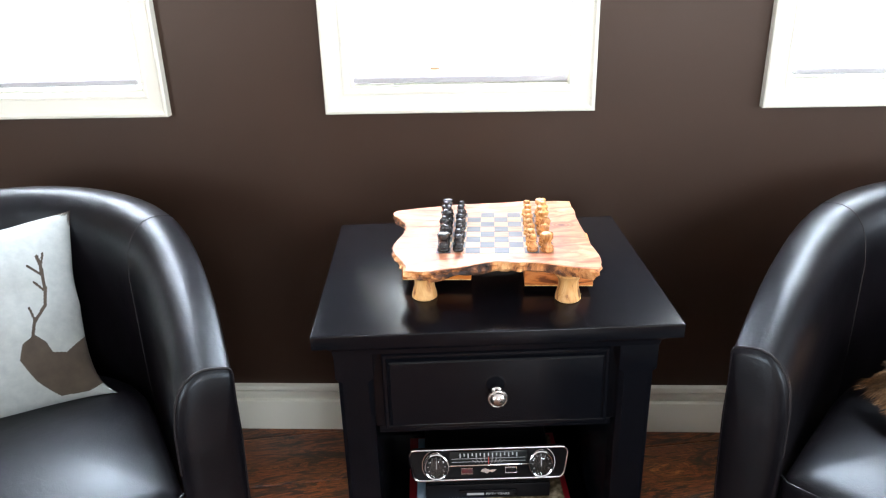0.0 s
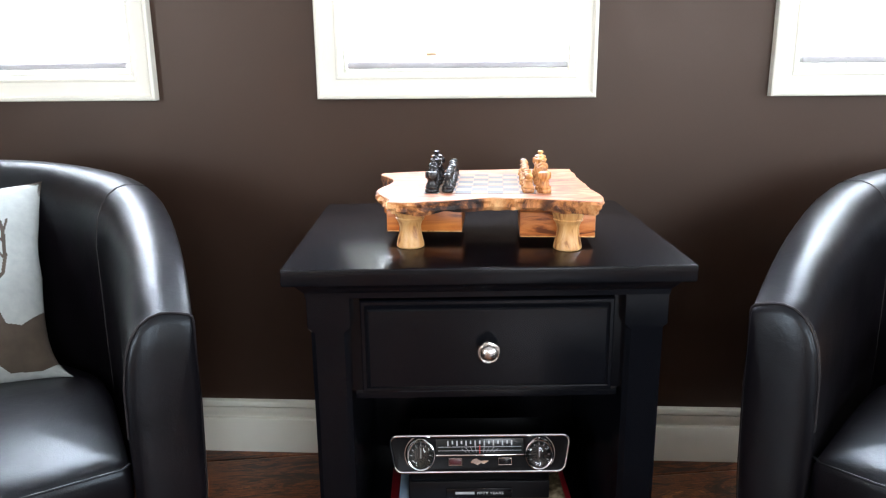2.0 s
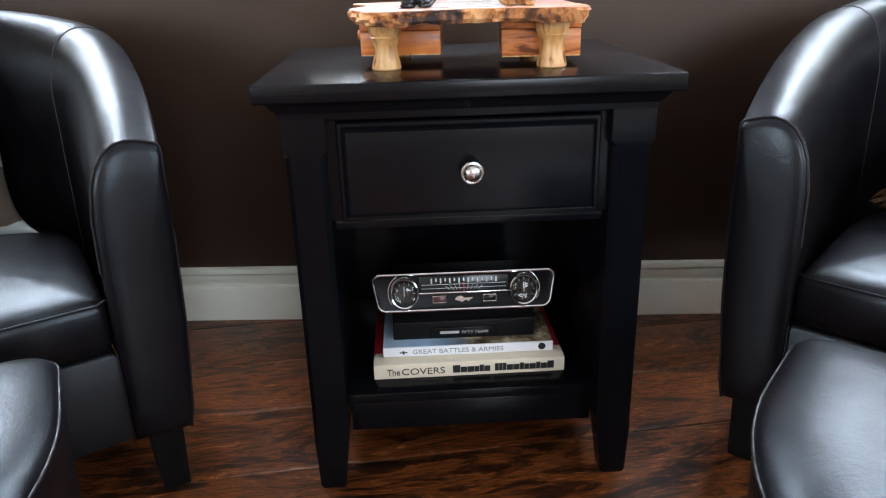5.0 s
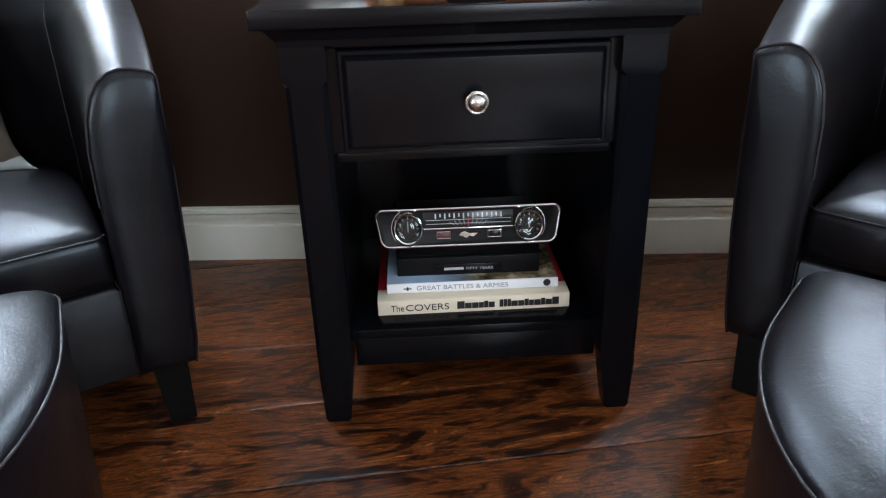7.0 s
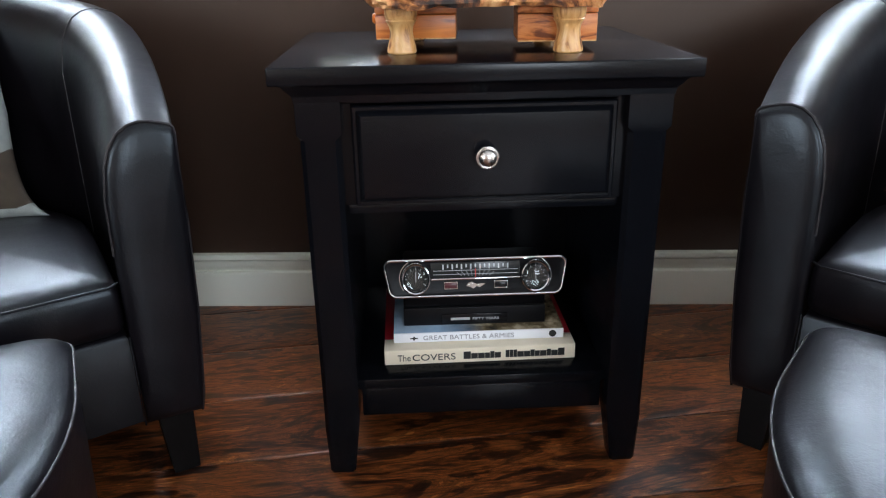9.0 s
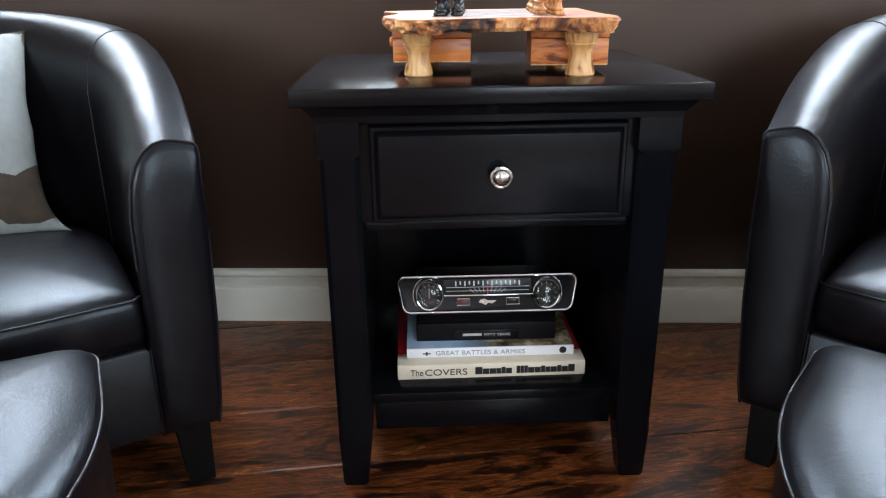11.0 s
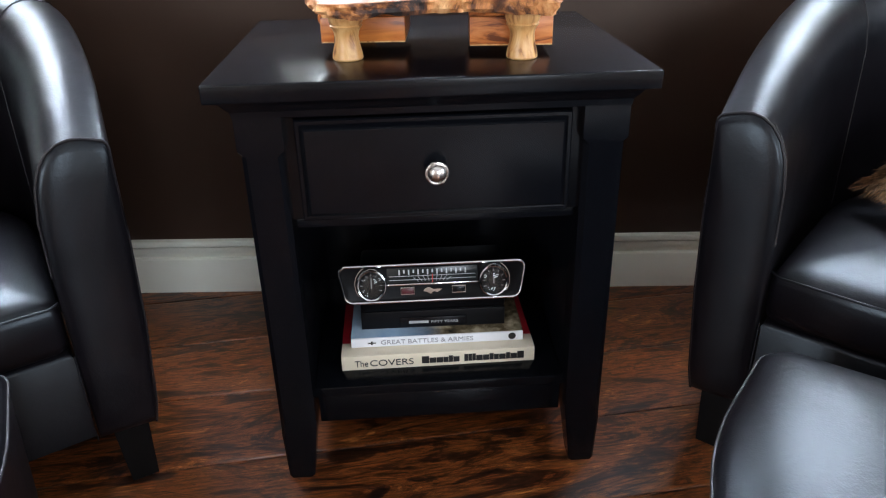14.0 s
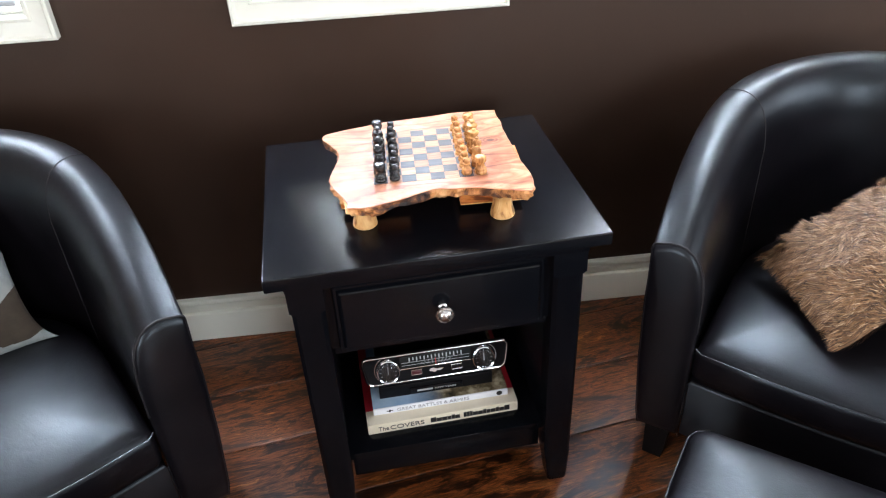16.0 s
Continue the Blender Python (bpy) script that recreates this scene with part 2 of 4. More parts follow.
def lettering(text, size, m, mat, parent, width=None, depth=0.0004):
    cu = bpy.data.curves.new("lettering", "FONT")
    cu.body, cu.size, cu.extrude = text, size, depth
    tmp = new("lettering", cu)
    bpy.context.view_layer.update()
    me = bpy.data.meshes.new_from_object(tmp.evaluated_get(bpy.context.evaluated_depsgraph_get()))
    bpy.data.objects.remove(tmp)
    xs = [v.co.x for v in me.vertices]
    w = max(xs) - min(xs)
    k = width / w if width else 1.0
    me.transform(Matrix.Diagonal((k, 1, 1, 1)))
    me.materials.clear()
    me.materials.append(mat)
    ob = new("lettering", me)
    ob.parent, ob.matrix_basis = parent, m
    return ob


# ---- the room ----
X0, X1, Y0, H = -2.6, 2.6, -3.4, 2.44


def setting(name, bm, mat, label, category, smooth=False):
    ob = part(name, bm, mat, smooth=smooth)
    return tagged(ob, label, category, kind="structure")


T = 0.16
bm = box(X0 - T, X1 + T, WALL_Y, WALL_Y + T, 0, WIN_Z0 + CASE)
box(X0 - T, X1 + T, WALL_Y, WALL_Y + T, WIN_Z1 - CASE, H, bm=bm)
edges = [X0 - T] + [e for wx in WIN_X for e in (wx - WIN_W / 2 + CASE, wx + WIN_W / 2 - CASE)] + [X1 + T]
for a, b in zip(edges[::2], edges[1::2]):
    box(a, b, WALL_Y, WALL_Y + T, WIN_Z0 + CASE, WIN_Z1 - CASE, bm=bm)
bmesh.ops.remove_doubles(bm, verts=bm.verts[:], dist=1e-5)
setting("wall_north", bm, PAINT, "dark brown satin painted wall with three windows", "wall")
# the closing walls are cut for the added light openings
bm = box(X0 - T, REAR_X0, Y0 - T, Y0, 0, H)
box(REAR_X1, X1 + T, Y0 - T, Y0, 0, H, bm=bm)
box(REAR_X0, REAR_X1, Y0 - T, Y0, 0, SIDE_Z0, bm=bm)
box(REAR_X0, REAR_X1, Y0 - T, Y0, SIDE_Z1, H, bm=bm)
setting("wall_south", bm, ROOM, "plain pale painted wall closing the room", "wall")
# cut for the added west opening and its lamp
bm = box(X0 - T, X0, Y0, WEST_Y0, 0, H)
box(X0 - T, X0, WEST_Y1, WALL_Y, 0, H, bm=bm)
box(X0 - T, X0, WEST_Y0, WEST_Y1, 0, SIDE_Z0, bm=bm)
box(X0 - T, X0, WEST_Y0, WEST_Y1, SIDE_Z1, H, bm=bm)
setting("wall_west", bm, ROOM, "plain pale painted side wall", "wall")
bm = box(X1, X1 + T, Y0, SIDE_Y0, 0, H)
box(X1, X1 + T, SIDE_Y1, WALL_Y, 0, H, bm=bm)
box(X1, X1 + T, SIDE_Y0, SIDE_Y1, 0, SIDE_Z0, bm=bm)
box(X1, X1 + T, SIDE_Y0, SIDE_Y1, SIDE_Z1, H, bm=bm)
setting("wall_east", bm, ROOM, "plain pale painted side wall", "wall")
setting("ceiling", box(X0 - T, X1 + T, Y0 - T, WALL_Y + T, H, H + 0.1), CEIL, "flat white ceiling", "ceiling")


def baseboard(name, length, m):
    prof = [(0, 0), (0.0165, 0), (0.0165, 0.0845), (0.0158, 0.0862), (0.0140, 0.0868), (0.0060, 0.0872), (0.0060, 0.0905), (0.0090, 0.0945), (0.0118, 0.1010), (0.0130, 0.1085), (0.0132, 0.1145), (0.0050, 0.1150), (0.0050, 0.1176), (0.0150, 0.1182), (0.0155, 0.1282), (0.0140, 0.1305), (0, 0.1312)]
    ob = part(name, skin([[(x, -d, z) for d, z in prof] for x in (0, length)]), TRIM, at=m, angle=50)
    return tagged(ob, "cream painted moulded baseboard along the wall", "baseboard", kind="structure")


baseboard("baseboard", X1 - X0, pose(X0, WALL_Y, 0))
baseboard("baseboard", WALL_Y - Y0 - 0.02, pose(X1, WALL_Y - 0.02, 0, 0, 0, -90))
baseboard("baseboard", WALL_Y - Y0 - 0.02, pose(X0, Y0, 0, 0, 0, 90))


def window(name, x):
    win = thing(name, pose(x, WALL_Y, 0), "window with a cream moulded casing, blind drawn down", "window", kind="structure")
    # casing profile: distance inwards from the outer edge, proud of the wall
    prof = [(0, 0), (0, 0.020), (0.003, 0.022), (0.007, 0.022), (0.009, 0.018), (0.012, 0.0155), (0.040, 0.0140), (0.042, 0.0165), (0.047, 0.0165), (0.049, 0.0100), (CASE, 0.008), (CASE, 0)]
    w, z0, z1 = WIN_W / 2, WIN_Z0, WIN_Z1
    corners = [(-w, z0, 1, 1), (w, z0, -1, 1), (w, z1, -1, -1), (-w, z1, 1, -1)]
    for i in range(4):
        a, b = corners[i], corners[(i + 1) % 4]
        part("casing", skin([[(cx + sx * d, -p, cz + sz * d) for d, p in prof] for cx, cz, sx, sz in (a, b)]), TRIM, win, angle=25)
    iw, i0, i1 = w - CASE, z0 + CASE, z1 - CASE
    for nm, dims in (("jamb", (-iw, -iw + 0.004, 0.001, T, i0, i1)), ("jamb", (iw - 0.004, iw, 0.001, T, i0, i1)), ("sill", (-iw + 0.004, iw - 0.004, 0.001, T, i0, i0 + 0.004)), ("head", (-iw + 0.004, iw - 0.004, 0.001, T, i1 - 0.004, i1))):
        part(nm, box(*dims, bevel=0.001), TRIM, win)
    fw = iw - 0.004
    f0, f1 = i0 + 0.004, i1 - 0.004
    sash = part("window_frame", box(-fw, fw, 0.10, 0.135, f0, f0 + 0.04, 0.003), TRIM, win)
    for dims in ((-fw, fw, 0.10, 0.135, f1 - 0.04, f1), (-fw, -fw + 0.04, 0.10, 0.135, f0 + 0.04, f1 - 0.04), (fw - 0.04, fw, 0.10, 0.135, f0 + 0.04, f1 - 0.04)):
        part("window_frame", box(*dims, 0.003), TRIM, win)
    pane = part("pane", box(-fw + 0.035, fw - 0.035, 0.116, 0.120, f0 + 0.035, f1 - 0.035), GLASS, win, smooth=False)
    pane.visible_shadow = False
    return win


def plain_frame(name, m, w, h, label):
    """The frame lining an added, unseen opening on the viewer's side."""
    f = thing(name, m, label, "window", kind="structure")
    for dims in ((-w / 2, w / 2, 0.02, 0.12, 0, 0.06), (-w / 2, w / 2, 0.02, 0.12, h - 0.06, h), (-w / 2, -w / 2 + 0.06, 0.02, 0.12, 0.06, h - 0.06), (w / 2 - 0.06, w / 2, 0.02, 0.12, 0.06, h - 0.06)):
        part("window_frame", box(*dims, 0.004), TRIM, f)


# frames of the three added openings, none of them in view
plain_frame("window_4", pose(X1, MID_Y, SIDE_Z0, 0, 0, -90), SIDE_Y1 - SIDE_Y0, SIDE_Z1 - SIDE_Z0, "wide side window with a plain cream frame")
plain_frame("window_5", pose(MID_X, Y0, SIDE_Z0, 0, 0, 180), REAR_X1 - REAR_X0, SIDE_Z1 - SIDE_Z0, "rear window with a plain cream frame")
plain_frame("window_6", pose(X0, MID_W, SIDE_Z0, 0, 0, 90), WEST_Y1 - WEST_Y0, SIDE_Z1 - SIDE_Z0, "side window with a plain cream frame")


def blind(x, lift, sag):
    b = thing("window_blind", pose(x, WALL_Y, 0), "closed white slatted blind hanging in the window", "blind", "window blinds")
    w = WIN_W / 2 - CASE - 0.0060
    top = WIN_Z1 - CASE - 0.006
    low = WIN_Z0 + CASE + 0.0055 + lift
    part("headrail", box(-w, w, 0.004, 0.046, top - 0.045, top, 0.002), RAIL, b)
    prof = [(-0.024, 0.0), (-0.012, 0.0016), (0.0, 0.0022), (0.012, 0.0016), (0.024, 0.0)]
    ring = [(u, h) for u, h in prof] + [(u, h - 0.0022) for u, h in reversed(prof)]
    first = None
    z = low + 0.040
    while z < top - 0.06:
        m = pose(0, 0.015, z, 76 + random.uniform(-1.5, 1.5), 0, 0)
        if first is None:
            first = part("slat", skin([[(sx * (w - 0.002), u, h) for u, h in ring] for sx in (-1, 1)]), BLIND, b, at=m)
        else:
            share(first, m)
        z += 0.0445
    part("bottom_rail", box(-w, w, 0.001, 0.029, low, low + 0.014, 0.004, 3), RAIL, b, at=pose(0, 0, 0, 0, sag, 0))
    for cx in (-0.6 * w, 0.6 * w):
        part("ladder_cord", tube([(cx, 0.004, low - 0.001), (cx + 0.001, 0.003, low + 0.3), (cx, 0.004, top - 0.04)], 0.0009), RAIL, b)
        part("cord_loop", tube([(cx - 0.004, 0.005, low + 0.012), (cx, 0.003, low - 0.003), (cx + 0.010, 0.006, low - 0.004), (cx + 0.014, 0.010, low + 0.004)], 0.0009), RAIL, b)
    return b


for i, wx in enumerate(WIN_X):
    window("window_%d" % (i + 1), wx)
blinds = [blind(wx, l, s) for wx, l, s in zip(WIN_X, (0.006, 0.0015, 0.004), (-0.4, 0.15, 0.2))]
TASSEL = material("turned_wood_tassel", (0.30, 0.22, 0.16), 0.4)
tassel = part("tassel", lathe([(0.0, 0.0), (0.006, 0.001), (0.0085, 0.006), (0.008, 0.012), (0.004, 0.017), (0.0015, 0.019), (0.0, 0.019)], 16), TASSEL, blinds[2], "small wooden cord tassel", at=pose(-0.037, -0.008, 0.938))
part("pull_cord", tube([(0, 0, 0.018), (0.001, 0, 0.4), (0, 0.004, 0.90)], 0.0009), RAIL, blinds[2], at=pose(-0.037, -0.006, 0.938))
TAG = material("tan_sticker", (0.55, 0.36, 0.20), 0.5)
part("sticker", box(-0.011, 0.011, -0.001, 0.0, -0.004, 0.004, 0.0003), TAG, blinds[1], "small tan maker's sticker", at=pose(-0.051, 0.011, 0.926, -14, 0, 0))


# ---- black nightstand ----
NIGHT = pose(-0.019, 1.389, 0, 0, 0, 4.3)


def nightstand():
    n = thing("nightstand", NIGHT, "black lacquered wooden nightstand with one drawer and open shelf", "nightstand")
    TOP = 0.645
    part("top", box(-0.280, 0.280, -0.2355, 0.2355, TOP - 0.024, TOP, 0.0025, 3), BLACK, n)
    # coved moulding under the top
    prof = [(0.012, TOP - 0.0245), (0.016, TOP - 0.028), (0.020, TOP - 0.034), (0.026, TOP - 0.041), (0.027, TOP - 0.049)]
    rings = []
    for d, z in prof:
        rings.append([(sx * (0.280 - d), sy * (0.2355 - d), z) for sx, sy in ((-1, -1), (1, -1), (1, 1), (-1, 1))])
    part("moulding", skin(rings), BLACK, n, angle=20)
    # legs: square block, then a chamfered shaft, then a taper to the foot
    for sx in (-1, 1):
        for sy in (-1, 1):
            ox, oy, s = sx * 0.2525, sy * 0.2065, 0.060

            def sq(w, c, z, ix=0.0):
                """A square with chamfered corners, kept at the outer corner."""
                x0, x1, y0, y1 = 0.0 + c * 0, w, 0.0, w
                pts = [(x0 + c, y0), (x1 - c, y0), (x1, y0 + c), (x1, y1 - c), (x1 - c, y1), (x0 + c, y1), (x0, y1 - c), (x0, y0 + c)]
                return [(ox - sx * (px + ix), oy - sy * (py + ix), z) for px, py in pts]
            rings = [sq(s, 0.0005, 0.597), sq(s, 0.0005, 0.552), sq(s - 0.006, 0.007, 0.543, 0.003), sq(s - 0.006, 0.007, 0.100, 0.003), sq(s - 0.007, 0.004, 0.088, 0.003), sq(0.040, 0.003, 0.004, 0.006), sq(0.038, 0.004, 0.0, 0.007)]
            part("leg", skin(rings), BLACK, n, angle=22)
    part("side_panel", box(-0.242, -0.197, -0.160, 0.160, 0.088, 0.597), BLACK, n)
    part("side_panel", box(0.197, 0.242, -0.160, 0.160, 0.088, 0.597), BLACK, n)
    part("back_panel", box(-0.1965, 0.1965, 0.186, 0.196, 0.112, 0.597), BLACK, n)
    part("shelf", box(-0.1965, 0.1965, -0.172, 0.185, 0.135, 0.1525, 0.002), BLACK, n)
    part("apron", box(-0.1915, 0.1915, -0.170, -0.152, 0.086, 0.1348, 0.0015), BLACK, n)
    part("apron", box(-0.1915, 0.1915, 0.160, 0.178, 0.086, 0.1348, 0.0015), BLACK, n)
    part("rail", box(-0.1915, 0.1915, -0.194, -0.160, 0.5905, 0.5975, 0.001), BLACK, n)
    part("rail", box(-0.1915, 0.1915, -0.186, -0.160, 0.434, 0.4475, 0.0015), BLACK, n)
    for sx in (-1, 1):
        part("stile", box(min(sx * 0.1808, sx * 0.1965), max(sx * 0.1808, sx * 0.1965), -0.1860, -0.160, 0.448, 0.590), BLACK, n, smooth=False)
    part("dust_panel", box(-0.192, 0.192, -0.1595, 0.185, 0.434, 0.442), BLACK, n)
    # drawer front: stepped bead round a raised flat field
    dw, d0, d1 = 0.1795, 0.4495, 0.5885
    zc, hh = (d0 + d1) / 2, (d1 - d0) / 2
    rings = []
    for d, y in ((0.0, -0.160), (0.0, -0.1975), (0.002, -0.1995), (0.006, -0.1995), (0.0075, -0.1985), (0.0105, -0.2045), (0.013, -0.2065), (0.016, -0.207)):
        rings.append([(sx * (dw - d), y, zc + sz * (hh - d)) for sx, sz in ((-1, -1), (1, -1), (1, 1), (-1, 1))])
    drawer = part("drawer", skin(rings), BLACK, n, angle=18)
    part("drawer_box", box(-0.17, 0.17, -0.159, 0.15, 0.455, 0.56), BLACK, drawer)
    knob = lathe([(0.0, 0.0), (0.0085, 0.0), (0.0085, 0.002), (0.006, 0.004), (0.0052, 0.010), (0.006, 0.014), (0.011, 0.017), (0.0152, 0.0195), (0.0160, 0.0215), (0.0152, 0.0232), (0.0140, 0.0236), (0.0128, 0.0230), (0.0122, 0.0245), (0.0105, 0.0280), (0.0070, 0.0305), (0.0030, 0.0315), (0.0, 0.0317)], 32)
    part("knob", knob, NICKEL, drawer, "round brushed nickel knob", at=pose(0.0, -0.207, 0.521, 90, 0, 0))
    return n


nightstand()


# ---- leather tub chairs ----
def tub_chair(m, label):
    c = thing("tub_chair", m, label, "armchair", "leather tub chairs")
    HW, STRAIGHT, DEPTH, TH = 0.35, 0.30, 0.705, 0.100
    AY = DEPTH - STRAIGHT

    def plan(s, off):
        """Point of the shell's plan: s from -1 (one arm's front) to 1, off inwards from the outside."""
        u = abs(s)
        if off > 0.04:
            off += 0.008 * (off - 0.04) / 0.06 * min(1.0, (1 - u) / 0.5)
        if u > 0.5:
            y = (1 - u) / 0.5 * STRAIGHT
            x = HW - off + 0.025 * math.sin(math.pi * (1 - u))
        else:
            a = (u / 0.5) * math.pi / 2
            e = 0.92
            x = (HW + 0.025 - off) * math.sin(a) ** e
            y = STRAIGHT + (AY - off) * math.cos(a) ** e
        return (math.copysign(x, s) if s else 0.0, y)

    def top(s):
        y = plan(s, 0)[1] / DEPTH
        return 0.577 + 0.110 * (1 - (1 - min(1.0, y / 0.72)) ** 1.7) + 0.048 * max(0.0, (y - 0.35) / 0.65) ** 1.3

    def profile(s):
        z = top(s)
        return [(0.020, 0.127), (0.014, 0.16), (0.004, 0.30), (0.0, 0.44), (0.0, z - 0.020), (0.0012, z - 0.0125), (0.005, z - 0.0085), (0.015, z - 0.0050), (0.030, z - 0.0012), (0.044, z), (0.058, z - 0.0035), (0.072, z - 0.0130), (0.084, z - 0.0300), (0.093, z - 0.054), (TH, z - 0.100), (TH + 0.002, 0.40), (TH + 0.002, 0.30), (TH + 0.002, 0.26), (TH, 0.13)]

    def ring(s):
        return [(*plan(s, off), z) for off, z in profile(s)]

    steps = [-1 + 0.5 * k / 6 for k in range(6)] + [-0.5 + k / 28 for k in range(29)] + [0.5 + 0.5 * (k + 1) / 6 for k in range(6)]
    seam = 0.405
    cuts = sorted(set(round(s, 5) for s in steps) | {-seam, seam})
    for nm, lo, hi in (("arm", -1, -seam), ("backrest", -seam, seam), ("arm", seam, 1)):
        part(nm, skin([ring(s) for s in cuts if lo - 1e-6 <= s <= hi + 1e-6], closed=True, cap=True), LEATHER, c, angle=60)
    for s in (-seam, seam):
        # a stitched seam down the outside, over the top and down the inside
        part("seam", tube(ring(s)[3:17], 0.0014), PIPING, c)
    for s in (-1, 1):
        # padded front panel of the arm, bulging a little, with a raised stitched edge
        base = [(math.copysign(HW - off, s), z) for off, z in profile(1)]
        cx = sum(p[0] for p in base) / len(base)
        cz = 0.36
        rings = []
        for k, y in ((1.0, 0.0), (0.985, -0.006), (0.93, -0.010), (0.75, -0.014), (0.4, -0.016), (0.001, -0.016)):
            rings.append([(cx + (x - cx) * k, y, cz + (z - cz) * (k if k > 0.7 else k)) for x, z in base])
        part("arm_front", skin(rings), LEATHER, c, angle=60)
        part("piping", tube([(x, -0.0030, z) for x, z in base[0:16]], 0.0022), PIPING, c, "raised stitched edge")
        # stitches along the top of the panel
        run = [Vector((x, 0.0, z)) for x, z in base[4:15]]
        for a, b in zip(run, run[1:]):
            n = max(1, round((b - a).length / 0.0065))
            for k in range(n):
                p, q = a.lerp(b, (k + 0.2) / n), a.lerp(b, (k + 0.8) / n)
                part("stitch", tube([p + Vector((0, 0.0050, 0.0006)), q + Vector((0, 0.0050, 0.0006))], 0.0007, 4), THREAD, c)
    # seat cushion, rounded to the back, with piping along its front edge
    iw = HW - TH - 0.004
    out = [(-iw + 0.012, -0.006), (-iw / 2, -0.016), (0, -0.020), (iw / 2, -0.016), (iw - 0.012, -0.006), (iw, 0.006), (iw, 0.15), (iw, STRAIGHT)]
    ra = AY - TH - 0.004
    out += [(iw * math.cos(a), STRAIGHT + ra * math.sin(a)) for a in (math.pi * k / 14 for k in range(1, 14))]
    out += [(-iw, STRAIGHT), (-iw, 0.15), (-iw, 0.006)]
    cushion = puff(out, [(0.012, 0.281), (0.003, 0.287), (0.0, 0.30), (0.0, 0.345), (0.004, 0.357), (0.012, 0.364), (0.035, 0.371), (0.08, 0.380), (0.14, 0.387), (0.20, 0.390), (0.235, 0.391)])
    for vert in cushion.verts:
        vert.co.z -= 0.055 * max(0.0, vert.co.y - 0.10) if vert.co.z > 0.31 else 0.0
    part("seat", cushion, LEATHER, c, angle=60)
    front = [(x, y - 0.001, 0.358) for x, y in [out[-1]] + out[:6]]
    part("piping", tube(front, 0.0016), LEATHER, c)
    fr = [(-iw, 0.0), (-iw / 2, -0.009), (0, -0.012), (iw / 2, -0.009), (iw, 0.0)]
    part("base", puff(fr + [(iw, 0.3), (iw * 0.8, 0.5), (-iw * 0.8, 0.5), (-iw, 0.3)], [(0.01, 0.128), (0.0, 0.134), (0.0, 0.272), (0.006, 0.279)]), LEATHER, c, angle=50)
    for s in (-1, 1):
        part("seam", tube([(s * (iw + 0.001), -0.007, 0.131), (s * (iw + 0.001), -0.009, 0.20), (s * (iw + 0.001), -0.006, 0.278)], 0.0014), LEATHER, c)
    for x, y, k in ((-0.295, 0.055, -1), (0.295, 0.055, 1), (-0.22, 0.50, -1), (0.22, 0.50, 1)):
        lx = [[(x + a * w + k * sh, y + b * w, z) for a, b in ((-1, -1), (1, -1), (1, 1), (-1, 1))] for w, sh, z in ((0.026, 0, 0.135), (0.026, 0, 0.12), (0.020, 0.004, 0.001), (0.019, 0.004, 0.0))]
        part("leg", skin(lx), DARK, c, "short dark tapered wooden leg")
    return c


tub_chair(pose(-0.720, 0.990, 0, 0, 0, 32), "black leather tub chair holding a printed linen pillow")
tub_chair(pose(0.654, 1.030, 0, 0, 0, -38), "black leather tub chair holding a brown fur pillow")


def ottoman(m):
    o = thing("ottoman", m, "black leather footstool with piped edge before a tub chair", "ottoman", "leather ottomans")
    half = [(0.25 * math.sin(a), 0.09 - 0.33 * math.cos(a)) for a in (math.pi / 2 * k / 20 for k in range(21))]
    half += [(0.25, 0.185)] + [(0.215 + 0.035 * math.cos(a), 0.185 + 0.035 * math.sin(a)) for a in (math.pi / 2 * k / 6 for k in range(1, 7))]
    out = [(-x, y) for x, y in reversed(half)] + half[1:]
    part("body", puff(out, [(0.02, 0.050), (0.012, 0.055), (0.008, 0.16), (0.002, 0.30), (0.0, 0.335), (0.001, 0.342)]), LEATHER, o, angle=60)
    part("top", puff(out, [(0.0, 0.3425), (0.0015, 0.3475), (0.006, 0.3525), (0.014, 0.3575), (0.028, 0.3630), (0.05, 0.3685), (0.08, 0.3725), (0.12, 0.3750), (0.17, 0.3760), (0.20, 0.3762)]), LEATHER, o, angle=60)
    part("piping", tube([(x, y, 0.343) for x, y in inset(out, -0.0008)], 0.0017, closed=True), PIPING, o)
    for x, y in ((-0.13, -0.12), (0.13, -0.12), (-0.20, 0.17), (0.20, 0.17)):
        part("leg", skin([[(x + a * w, y + b * w, z) for a, b in ((-1, -1), (1, -1), (1, 1), (-1, 1))] for w, z in ((0.022, 0.06), (0.018, 0.0))]), DARK, o)
    return o


ottoman(pose(-0.634, 0.684, 0, 0, 0, 28))
ottoman(pose(0.467, 0.695, 0, 0, 0, -36))


# ---- chess board on the nightstand ----
OLIVE = material("olive_wood", (0.6, 0.3, 0.12), 0.42, spec=0.3)
v = coords(OLIVE, (1.0, 2.6, 2.6), (0, 0, -14))
w1 = noise_tex(OLIVE, v, 8.0, 6.0, 0.58, 2.4)
w2 = noise_tex(OLIVE, coords(OLIVE), 5.0, 3.0, 0.5, 2.4)
ring = node(OLIVE, "ShaderNodeTexWave", Scale=3.4, Distortion=14.0, Detail=5.0)
link(OLIVE, v, ring.inputs["Vector"])
ring.bands_direction = "Y"
tone = ramp(OLIVE, w1, [(0.30, (0.26, 0.075, 0.030)), (0.42, (0.40, 0.140, 0.062)), (0.56, (0.49, 0.210, 0.110)), (0.72, (0.56, 0.30, 0.180))])
veins = ramp(OLIVE, ring.outputs["Fac"], [(0.0, (0.36, 0.24, 0.18)), (0.05, (0.66, 0.52, 0.44)), (0.16, (1.0, 1.0, 1.0))])
